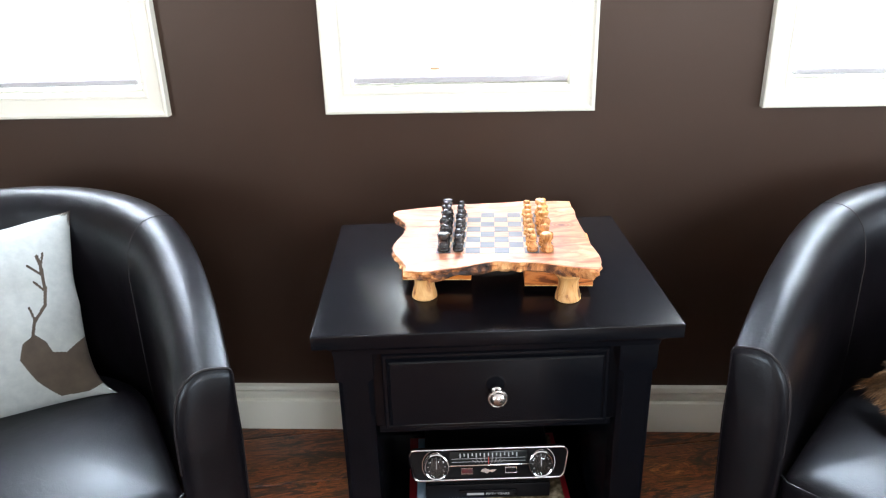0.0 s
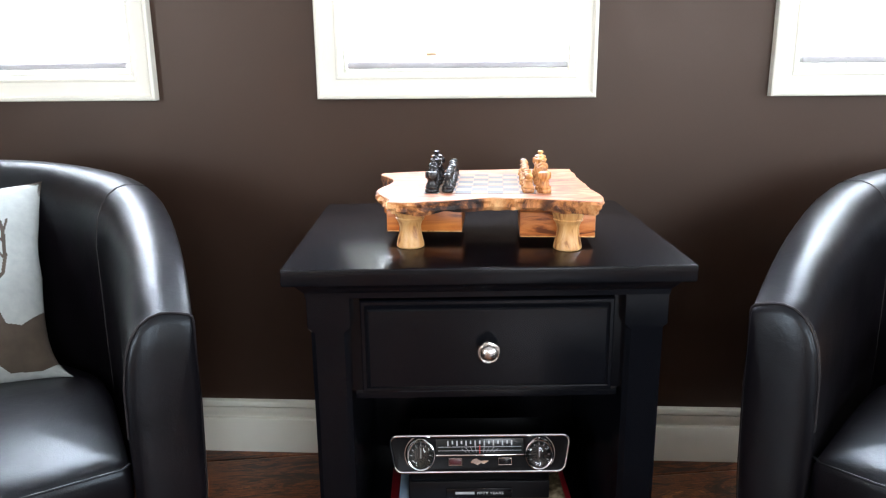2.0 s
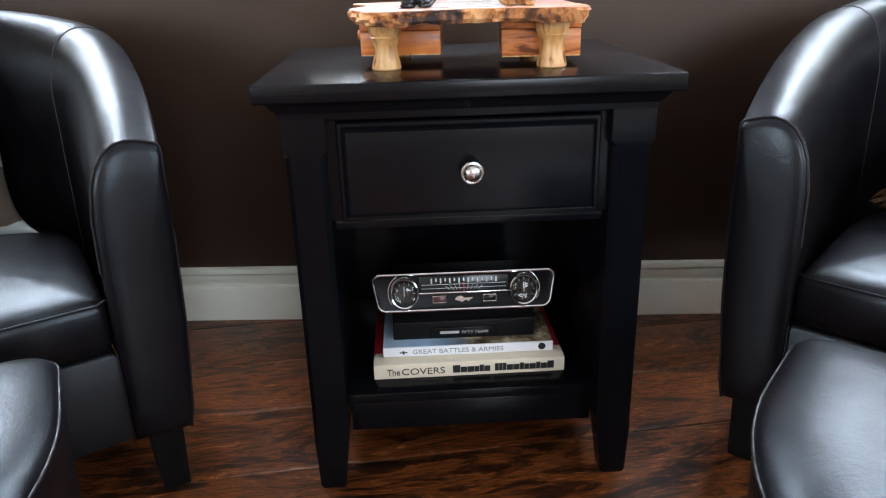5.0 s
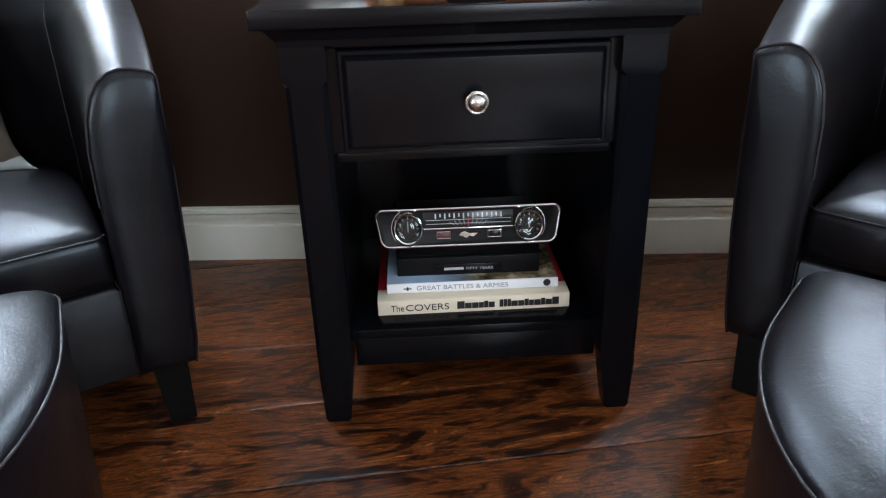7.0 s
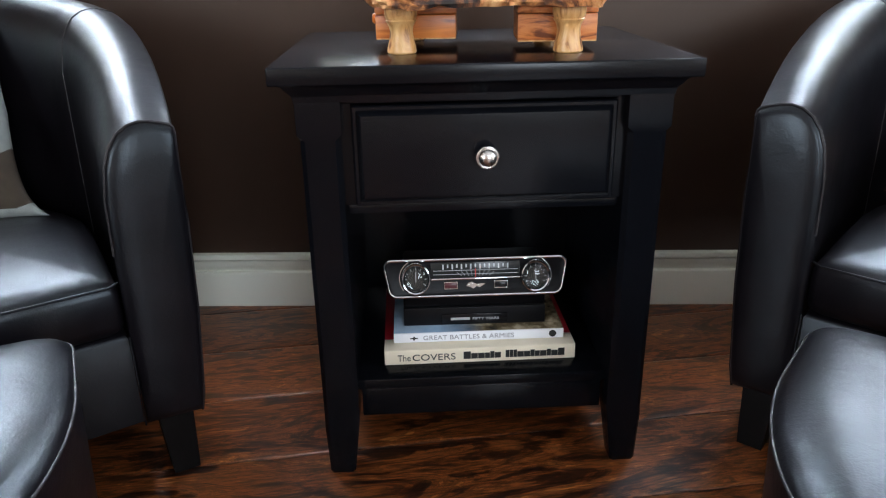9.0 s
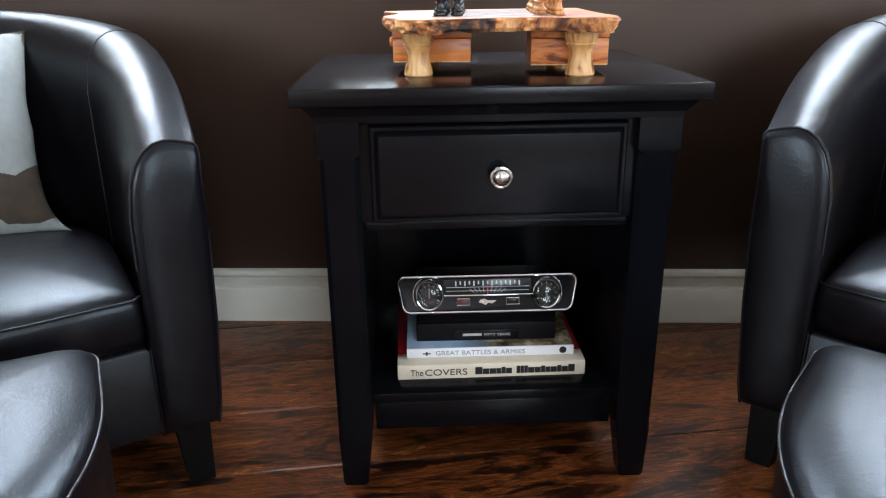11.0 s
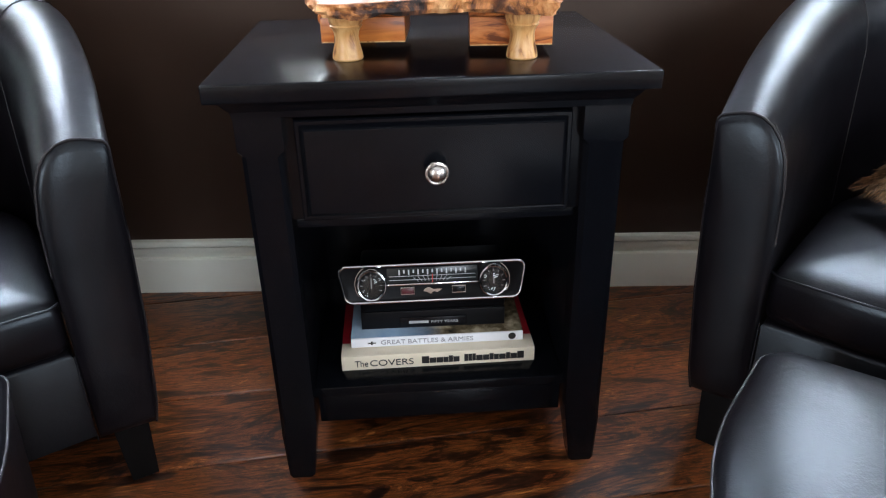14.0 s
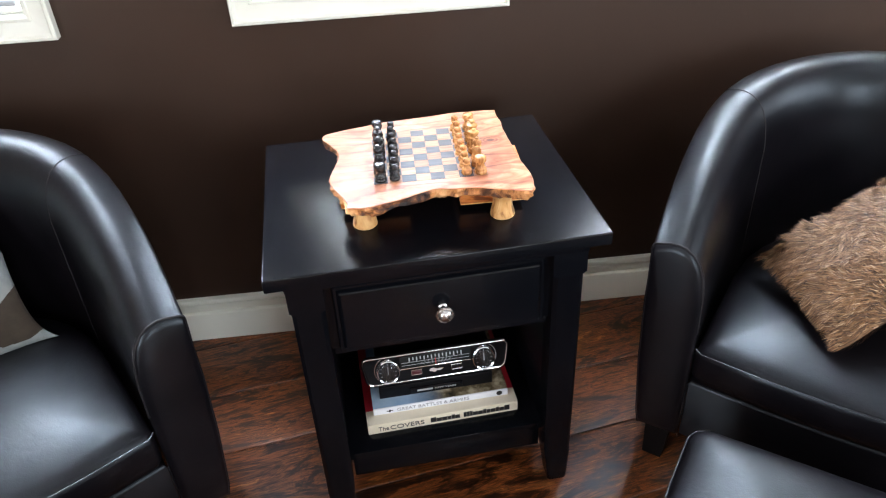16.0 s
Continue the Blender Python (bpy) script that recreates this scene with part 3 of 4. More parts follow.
soft = ramp(OLIVE, w2, [(0.34, (0.72, 0.60, 0.52)), (0.46, (1.0, 1.0, 1.0))])
tc = node(OLIVE, "ShaderNodeTexCoord")
mp = node(OLIVE, "ShaderNodeMapping")
mp.inputs["Scale"].default_value, mp.inputs["Location"].default_value = (40, 52, 0), (-4.9, -1.8, 0)
link(OLIVE, tc.outputs["Object"], mp.inputs["Vector"])
ball = node(OLIVE, "ShaderNodeTexGradient")
ball.gradient_type = "SPHERICAL"
link(OLIVE, mp.outputs[0], ball.inputs["Vector"])
knot = ramp(OLIVE, ball.outputs["Fac"], [(0.0, grey(1.0)), (0.25, (0.70, 0.58, 0.50)), (0.40, grey(0.98)), (0.52, (0.50, 0.38, 0.33)), (0.66, grey(0.92)), (0.78, (0.34, 0.26, 0.23)), (1.0, (0.20, 0.15, 0.13))])
figured = mix(OLIVE, 1.0, mix(OLIVE, 0.7, tone, veins, "MULTIPLY"), soft, "MULTIPLY")
set_base(OLIVE, mix(OLIVE, 1.0, figured, knot, "MULTIPLY"))
bump(OLIVE, w1, 0.08, 0.001)

BARK = material("live_edge_bark", (0.2, 0.1, 0.05), 0.7)
v = coords(BARK)
b1 = noise_tex(BARK, v, 13.0, 8.0, 0.68, 0.9)
set_base(BARK, ramp(BARK, b1, [(0.41, (0.022, 0.014, 0.012)), (0.47, (0.15, 0.055, 0.022)), (0.53, (0.56, 0.22, 0.065)), (0.64, (0.78, 0.44, 0.19))]))
bump(BARK, b1, 0.7, 0.006)
bump(BARK, noise_tex(BARK, v, 190.0), 0.4, 0.001)

YELLOWWOOD = material("turned_olive_wood", (0.62, 0.38, 0.16), 0.34)
v = coords(YELLOWWOOD, (4, 4, 1.2), shuffle=True)
grain = ramp(YELLOWWOOD, noise_tex(YELLOWWOOD, v, 13.0, 5.0, 0.6, 1.5), [(0.32, (0.24, 0.085, 0.028)), (0.42, (0.58, 0.29, 0.095)), (0.66, (0.76, 0.48, 0.20))])
knots = ramp(YELLOWWOOD, noise_tex(YELLOWWOOD, coords(YELLOWWOOD, (1, 1, 0.7), shuffle=True), 46.0, 1.0), [(0.27, (0.22, 0.13, 0.09)), (0.32, (0.75, 0.60, 0.50)), (0.37, grey(1.0))])
set_base(YELLOWWOOD, mix(YELLOWWOOD, 1.0, grain, knots, "MULTIPLY"))
REDWOOD = material("reddish_drawer_wood", (0.5, 0.2, 0.06), 0.36)
v = coords(REDWOOD, (1.4, 6, 6), (0, 14, 0), shuffle=True)
set_base(REDWOOD, ramp(REDWOOD, noise_tex(REDWOOD, v, 12.0, 5.0, 0.6, 1.3), [(0.36, (0.15, 0.038, 0.011)), (0.48, (0.52, 0.155, 0.034)), (0.70, (0.68, 0.27, 0.08))]))

ORANGEWOOD = material("orange_drawer_wood", (0.6, 0.24, 0.06), 0.34)
v = coords(ORANGEWOOD, (1.2, 5, 9), (0, 5, 0), shuffle=True)
set_base(ORANGEWOOD, ramp(ORANGEWOOD, noise_tex(ORANGEWOOD, v, 11.0, 5.0, 0.55, 0.9), [(0.32, (0.20, 0.045, 0.009)), (0.42, (0.52, 0.145, 0.022)), (0.70, (0.68, 0.235, 0.042))]))

EBONY = material("black_stained_wood", (0.012, 0.012, 0.013), 0.2)
v = coords(EBONY, (1, 1, 1), shuffle=True)
set_base(EBONY, ramp(EBONY, noise_tex(EBONY, v, 90.0, 4.0), [(0.4, (0.006, 0.006, 0.007)), (0.75, (0.035, 0.034, 0.034))]))
HONEY = material("honey_varnished_wood", (0.5, 0.25, 0.08), 0.2)
v = coords(HONEY, (1, 1, 0.5), shuffle=True)
set_base(HONEY, ramp(HONEY, noise_tex(HONEY, v, 70.0, 4.0, 0.5, 1.5), [(0.34, (0.20, 0.075, 0.02)), (0.5, (0.48, 0.21, 0.065)), (0.7, (0.62, 0.34, 0.12))]))
LIGHTSQ = material("pale_square_inlay", (0.68, 0.45, 0.22), 0.42, spec=0.25)
v = coords(LIGHTSQ, (1, 6, 6), shuffle=True)
info = node(LIGHTSQ, "ShaderNodeObjectInfo")
set_base(LIGHTSQ, mix(LIGHTSQ, 1.0, ramp(LIGHTSQ, noise_tex(LIGHTSQ, v, 30.0, 4.0, 0.5, 1.0), [(0.3, (0.24, 0.11, 0.055)), (0.65, (0.40, 0.22, 0.120))]), ramp(LIGHTSQ, info.outputs["Random"], [(0, (0.8, 0.7, 0.62)), (1, (1.08, 1.08, 1.05))]), "MULTIPLY"))
DARKSQ = material("slate_grey_square_inlay", (0.10, 0.10, 0.095), 0.42, spec=0.2)
v = coords(DARKSQ, (1, 7, 7), shuffle=True)
set_base(DARKSQ, ramp(DARKSQ, noise_tex(DARKSQ, v, 30.0, 4.0), [(0.3, (0.040, 0.043, 0.046)), (0.7, (0.085, 0.084, 0.083))]))

BOARD_Z = 0.082
BOARD = NIGHT @ pose(0.003, -0.045, 0.645, 0, 0, -4.8)
SQ, SQX, SQY = 0.0232, 0.008, 0.003


def live_edge(n=320):
    """Plan outline of the slab: four wavy natural edges with a horn at one back corner."""
    out = []
    for i in range(n):
        t = 4.0 * i / n
        k, f = int(t), t - int(t)
        if k == 0:      # front
            x = -0.128 + 0.292 * f
            y = -0.140 - 0.019 * math.cos((x + 0.112) * 2 * math.pi / 0.295) + 0.010 * max(0, (x - 0.09) / 0.08)
            y += 0.004 * noise.noise((x * 34, 1.3, 0))
        elif k == 1:    # right
            y = -0.142 + 0.288 * f
            x = 0.165 - 0.055 * (y + 0.142) + 0.006 * math.exp(-((y + 0.105) / 0.03) ** 2)
        elif k == 2:    # back
            x = 0.150 - 0.318 * f
            y = 0.152 + 0.010 * math.sin(x * 15) - 0.85 * max(0, -x - 0.05) ** 1.5
        else:           # left
            y = 0.110 - 0.266 * f
            x = -0.150 - 0.020 * math.exp(-((y - 0.098) / 0.032) ** 2) + 0.006 * math.sin((y + 0.02) * 46) + 0.020 * min(1.0, max(0, (-y - 0.095) / 0.05))
        nx = noise.noise((x * 21, y * 21, 3.0)) * 0.0035 + noise.noise((x * 60, y * 60, 5.0)) * 0.0012
        out.append((x + nx, y + nx))
    return out


def chess_board():
    b = thing("chess_board", BOARD, "live-edge olive wood chess board on four turned feet", "chess board")
    o = live_edge()
    bm = bmesh.new()
    rings = []
    for k, (d, z) in enumerate(((0.0014, BOARD_Z), (0.0002, BOARD_Z - 0.0009), (-0.0008, BOARD_Z - 0.004), (0.0004, BOARD_Z - 0.0085), (0.0012, BOARD_Z - 0.0135), (0.0055, BOARD_Z - 0.0190))):
        ring = []
        for x, y in inset(o, d):
            if k > 1:
                r = noise.noise((x * 44, y * 44, z * 80)) * 0.0062 + noise.noise((x * 130, y * 130, z * 210)) * 0.0052 - 0.0012
                r *= 1 - 0.8 * max(0.0, min(1.0, (x - 0.09) / 0.05)) * max(0.0, min(1.0, (y + 0.15) / 0.04))
                s = 1 + r / 0.15
                ring.append(bm.verts.new((x * s, y * s, z + (noise.noise((x * 30, y * 30, 9)) * 0.005 if k == 5 else 0))))
            else:
                ring.append(bm.verts.new((x, y, z)))
        rings.append(ring)
    n = len(o)
    for k, (a, c) in enumerate(zip(rings, rings[1:])):
        for i in range(n):
            f = bm.faces.new((a[i], a[(i + 1) % n], c[(i + 1) % n], c[i]))
            f.material_index = 0 if k == 0 else 1
    bm.faces.new(rings[0])
    bm.faces.new(rings[-1])
    part("slab", bm, [OLIVE, BARK], b, "figured olive wood slab with bark edge", angle=24)
    # inlaid squares
    first = {}
    for i in range(8):
        for j in range(8):
            dark = (i + j) % 2 == 0
            m = pose(SQX + (i - 3.5) * SQ, SQY + (j - 3.5) * SQ, BOARD_Z)
            if dark in first:
                share(first[dark], m)
            else:
                first[dark] = part("square", box(-SQ / 2 + 0.0001, SQ / 2 - 0.0001, -SQ / 2 + 0.0001, SQ / 2 - 0.0001, -0.003, 0.0004, 0.0001, 1), DARKSQ if dark else LIGHTSQ, b, at=m)
    foot = [(0.0, 0.0), (0.0205, 0.0), (0.0225, 0.002), (0.0218, 0.008), (0.0185, 0.020), (0.0172, 0.030), (0.0184, 0.036), (0.0204, 0.0400), (0.0226, 0.0425), (0.0236, 0.0440), (0.0226, 0.0452), (0.0222, 0.0458), (0.0238, 0.0480), (0.0250, 0.054), (0.0245, 0.066), (0.0, 0.066)]
    f = None
    for x, y in ((-0.106, -0.076), (0.125, -0.082), (-0.105, 0.098), (0.112, 0.098)):
        f = part("foot", lathe([(r * 0.92, z) for r, z in foot], 28), YELLOWWOOD, b, "turned pale olive wood foot", at=pose(x, y, 0, 0, 0, x * 900)) if f is None else share(f, pose(x, y, 0, 0, 0, x * 900))
    # two drawers for the pieces, under the playing field
    for x0, x1, y0, y1, zl, wood in ((-0.146, -0.030, -0.046, 0.080, 0.0155, ORANGEWOOD), (0.056, 0.168, -0.060, 0.045, 0.0115, REDWOOD)):
        part("drawer_case", box(x0, x1, y0, y1, 0.0500, 0.0630, 0.0012), wood, b)
        d = part("drawer", box(x0 + 0.0005, x1 - 0.0005, y0 + 0.0005, y1, zl, 0.0492, 0.0014), wood, b, "small wooden drawer for the pieces")
        part("lip", box(x0 + 0.001, x1 - 0.001, y0 - 0.0012, y0, zl + 0.0002, zl + 0.0018, 0.0004), YELLOWWOOD, d)
        if x0 < 0:
            part("peg", lathe([(0.0, 0.0), (0.0040, 0.0), (0.0042, 0.003), (0.0072, 0.004), (0.0076, 0.007), (0.0060, 0.0092), (0.0, 0.0100)], 18), ORANGEWOOD, d, "round wooden pull peg", at=pose(x0 + 0.0005, y0 + 0.045, 0.0420, 0, -90, 0))
    return b


chess_board()

STEM = [(0.0, 0.0), (0.0094, 0.0), (0.0102, 0.0012), (0.0102, 0.0042), (0.0092, 0.0056), (0.0086, 0.0064), (0.0096, 0.0078), (0.0096, 0.0098), (0.0078, 0.0116)]
SHAPES = {
    "pawn": [(0.0058, 0.0140), (0.0050, 0.0170), (0.0052, 0.0190), (0.0075, 0.0204), (0.0070, 0.0214), (0.0048, 0.0222), (0.0066, 0.0246), (0.0071, 0.0272), (0.0064, 0.0298), (0.0040, 0.0316), (0.0, 0.0322)],
    "rook": [(0.0068, 0.0140), (0.0062, 0.0190), (0.0066, 0.0220), (0.0086, 0.0238), (0.0094, 0.0252), (0.0094, 0.0325), (0.0086, 0.0342), (0.0060, 0.0350), (0.0, 0.0352)],
    "bishop": [(0.0060, 0.0150), (0.0050, 0.0220), (0.0052, 0.0270), (0.0078, 0.0286), (0.0070, 0.0300), (0.0056, 0.0310), (0.0076, 0.0345), (0.0078, 0.0375), (0.0060, 0.0415), (0.0030, 0.0440), (0.0034, 0.0455), (0.0026, 0.0470), (0.0, 0.0474)],
    "queen": [(0.0064, 0.0150), (0.0054, 0.0240), (0.0054, 0.0310), (0.0084, 0.0326), (0.0072, 0.0342), (0.0060, 0.0355), (0.0080, 0.0420), (0.0088, 0.0455), (0.0080, 0.0462), (0.0050, 0.0470), (0.0036, 0.0490), (0.0030, 0.0510), (0.0, 0.0516)],
    "king": [(0.0066, 0.0150), (0.0056, 0.0250), (0.0056, 0.0330), (0.0088, 0.0348), (0.0076, 0.0364), (0.0062, 0.0376), (0.0082, 0.0450), (0.0088, 0.0480), (0.0070, 0.0494), (0.0036, 0.0502), (0.0030, 0.0520), (0.0046, 0.0540), (0.0044, 0.0562), (0.0026, 0.0574), (0.0, 0.0576)],
}


def knight_bm():
    bm = lathe(STEM + [(0.0066, 0.0140), (0.0058, 0.0165), (0.0, 0.0168)], 20)
    # a plain bent block for the upper part
    rings = []
    for x, z, a, w in ((0.0, 0.0160, 0.0066, 0.0054), (0.0006, 0.0210, 0.0064, 0.0050), (-0.0004, 0.0270, 0.0066, 0.0046), (-0.0010, 0.0320, 0.0078, 0.0044), (-0.0024, 0.0365, 0.0074, 0.0038), (-0.0004, 0.0400, 0.0042, 0.0028), (0.0, 0.0415, 0.0014, 0.0012)):
        rings.append([(x + a * math.cos(t), w * math.sin(t), z) for t in (2 * math.pi * k / 12 for k in range(12))])
    return join(bm, skin(rings))


PIECE = {}


def chess_piece(kind, mat, colour, m):
    key = (kind, colour)
    if key not in PIECE:
        bm = knight_bm() if kind == "knight" else lathe([(r * (0.86 if kind == "pawn" else 1.0), z) for r, z in STEM + SHAPES[kind]], 22)
        bmesh.ops.scale(bm, vec=(1, 1, 0.86), verts=bm.verts[:])
        ob = part("chess_" + kind, bm, mat, at=m, angle=50)
        PIECE[key] = tagged(ob, "%s turned wooden chess %s on its square" % (colour, kind), "chess piece", colour + " chess pieces")
        return ob
    return copy_thing(PIECE[key], m)


ORDER = ("rook", "knight", "bishop", "queen", "king", "bishop", "knight", "rook")
for col, pawn_col, mat, colour, face in ((0, 1, EBONY, "glossy black", 180), (7, 6, HONEY, "honey brown", 0)):
    for row in range(8):
        for c, kind in ((col, ORDER[row]), (pawn_col, "pawn")):
            jx, jy = random.uniform(-0.0012, 0.0012), random.uniform(-0.0012, 0.0012)
            chess_piece(kind, mat, colour, BOARD @ pose(SQX + (c - 3.5) * SQ + jx, SQY + (row - 3.5) * SQ + jy, BOARD_Z + 0.0004, 0, 0, face + random.uniform(-12, 12)))


# ---- books and radio on the shelf ----
SHELF_Z = 0.1527
PAPER = material("page_block_paper", (0.72, 0.68, 0.58), 0.8)
bump(PAPER, noise_tex(PAPER, coords(PAPER, (1, 1, 60)), 20.0), 0.4, 0.0006)
CREAM = material("cream_book_cloth", (0.66, 0.57, 0.41), 0.5)
set_base(CREAM, ramp(CREAM, noise_tex(CREAM, coords(CREAM), 12.0), [(0.3, (0.76, 0.68, 0.52)), (0.7, (0.83, 0.75, 0.60))]))
REDCOVER = material("red_book_cover", (0.30, 0.010, 0.018), 0.42)
set_base(REDCOVER, ramp(REDCOVER, noise_tex(REDCOVER, coords(REDCOVER), 14.0), [(0.3, (0.24, 0.008, 0.014)), (0.7, (0.34, 0.012, 0.022))]))
WHITECOVER = material("white_glossy_spine", (0.84, 0.86, 0.90), 0.25)
ART = material("painted_battle_cover", (0.3, 0.4, 0.5), 0.22)
v = coords(ART)
sep = node(ART, "ShaderNodeSeparateXYZ")
link(ART, v, sep.inputs[0])
land = ramp(ART, noise_tex(ART, v, 26.0, 6.0, 0.65), [(0.35, (0.02, 0.018, 0.012)), (0.5, (0.12, 0.09, 0.05)), (0.68, (0.45, 0.38, 0.26))])
heaven = ramp(ART, noise_tex(ART, v, 9.0, 4.0), [(0.3, (0.16, 0.30, 0.50)), (0.7, (0.48, 0.60, 0.70))])
side = node(ART, "ShaderNodeMapRange")
side.inputs["From Min"].default_value, side.inputs["From Max"].default_value = -0.07, 0.01
link(ART, sep.outputs[0], side.inputs["Value"])
set_base(ART, mix(ART, side.outputs[0], heaven, land))
BLACKCOVER = material("black_book_cloth", (0.004, 0.004, 0.005), 0.4, spec=0.2)
bump(BLACKCOVER, noise_tex(BLACKCOVER, coords(BLACKCOVER), 500.0), 0.2, 0.0004)
GLOSSBLACK = material("gloss_black_label", (0.006, 0.006, 0.007), 0.22, spec=0.25)
INK = material("black_print", (0.012, 0.012, 0.012), 0.5)
GREYINK = material("grey_print", (0.25, 0.26, 0.28), 0.5)
SILVERINK = material("silver_print", (0.45, 0.45, 0.46), 0.4)


def book(m, w, d, t, spine, cover, label, band=0.0):
    """A closed book lying flat, spine to the front (local y = 0)."""
    b = thing("book", m, label, "book", "books on the shelf")
    hw = w / 2
    part("pages", box(-hw + 0.003, hw - 0.003, 0.004, d - 0.004, 0.002, t - 0.002), PAPER, b, smooth=False)
    part("spine", box(-hw, hw, 0.0, 0.0035, 0.0, t, 0.0012, 3), spine, b)
    for z0 in (0.0, t - 0.0022):
        y0 = 0.0036
        if band:
            part("cover_band", box(-hw, hw, y0, band, z0, z0 + 0.0022, 0.0006), spine, b)
            y0 = band + 0.0002
        part("cover", box(-hw, hw, y0, d, z0, z0 + 0.0022, 0.0006), cover, b)
    return b


B3 = NIGHT @ pose(0.001, -0.129, SHELF_Z, 0, 0, 0.2)
b3 = book(B3, 0.312, 0.265, 0.0262, CREAM, REDCOVER, "thick cream and red hardback book lying flat", 0.040)
UP = pose(0, 0, 0, 90, 0, 0)
lettering("The", 0.0165, pose(-0.135, -0.0003, 0.0065) @ UP, INK, b3, 0.021)
lettering("COVERS", 0.0165, pose(-0.1115, -0.0003, 0.0065) @ UP, INK, b3, 0.070)
# two bold words as plain bars, tall and short
x = -0.0275
for wide, tall in ((8.2, 12), (7.4, 9), (7.4, 9), (5.4, 9), (4.6, 11), (6.8, 9), (4.5, 0), (4.2, 12), (3.8, 12), (3.8, 12), (7.2, 9), (6.8, 9), (4.6, 11), (5.4, 9), (7.2, 9), (4.6, 11), (7.2, 9), (7.4, 12)):
    if tall:
        part("printed_bar", box(x, x + wide * 0.00142 + 0.0003, -0.0005, 0.0002, 0.0064, 0.0064 + tall * 0.00112), INK, b3, smooth=False)
    x += wide * 0.00142 + 0.00085
B2 = NIGHT @ pose(0.001, -0.106, SHELF_Z + 0.0266, 0, 0, -0.4)
b2 = book(B2, 0.281, 0.215, 0.0168, WHITECOVER, ART, "white paperback with painted blue cover lying flat", 0.0)
lettering("GREAT BATTLES & ARMIES", 0.0115, pose(-0.0925, -0.0003, 0.0044) @ UP, GREYINK, b2, 0.150)
part("printed_mark", box(-0.1135, -0.1005, -0.0005, 0.0002, 0.0068, 0.0088), INK, b2, smooth=False)
part("printed_mark", box(-0.1085, -0.1055, -0.0005, 0.0002, 0.0045, 0.0110), INK, b2, smooth=False)
rnd = lathe([(0.0, 0.0), (0.0062, 0.0), (0.0062, 0.0006), (0.0, 0.0006)], 20)
part("printed_roundel", rnd, INK, b2, at=pose(0.122, 0.0002, 0.0088, 90, 0, 0))
B1 = NIGHT @ pose(-0.004, -0.080, SHELF_Z + 0.0438, 0, 0, -0.8)
b1 = book(B1, 0.236, 0.17, 0.032, BLACKCOVER, BLACKCOVER, "black cloth book with a raised spine label", 0.0)
lab = part("spine_label", box(-0.055, 0.055, -0.0035, 0.0, 0.004, 0.021, 0.0012), GLOSSBLACK, b1, "glossy black raised label")
part("printed_bar", box(-0.040, -0.008, -0.0041, -0.0034, 0.0105, 0.0150), SILVERINK, lab, smooth=False)
lettering("FIFTY YEARS", 0.0062, pose(-0.004, -0.0038, 0.0104) @ UP, SILVERINK, lab, 0.044)

DIALGLASS = bpy.data.materials.new("dial_glass")
DIALGLASS.use_nodes = True
dg = DIALGLASS.node_tree.nodes["Principled BSDF"]
dg.inputs["Transmission Weight"].default_value, dg.inputs["Roughness"].default_value, dg.inputs["IOR"].default_value = 1.0, 0.02, 1.45
RADIOBLACK = material("radio_black_plastic", (0.003, 0.003, 0.0036), 0.3, spec=0.10)
bump(RADIOBLACK, noise_tex(RADIOBLACK, coords(RADIOBLACK), 600.0), 0.2, 0.0004)
DIALDARK = material("dial_face", (0.012, 0.013, 0.013), 0.35, spec=0.2)
SCALE = material("tuning_scale", (0.016, 0.018, 0.018), 0.16, spec=0.3)
TICK = material("scale_print", (0.40, 0.42, 0.44), 0.4)
REDTICK = material("red_pointer", (0.55, 0.03, 0.02), 0.4)
MAROON = material("maroon_button", (0.06, 0.008, 0.012), 0.3)


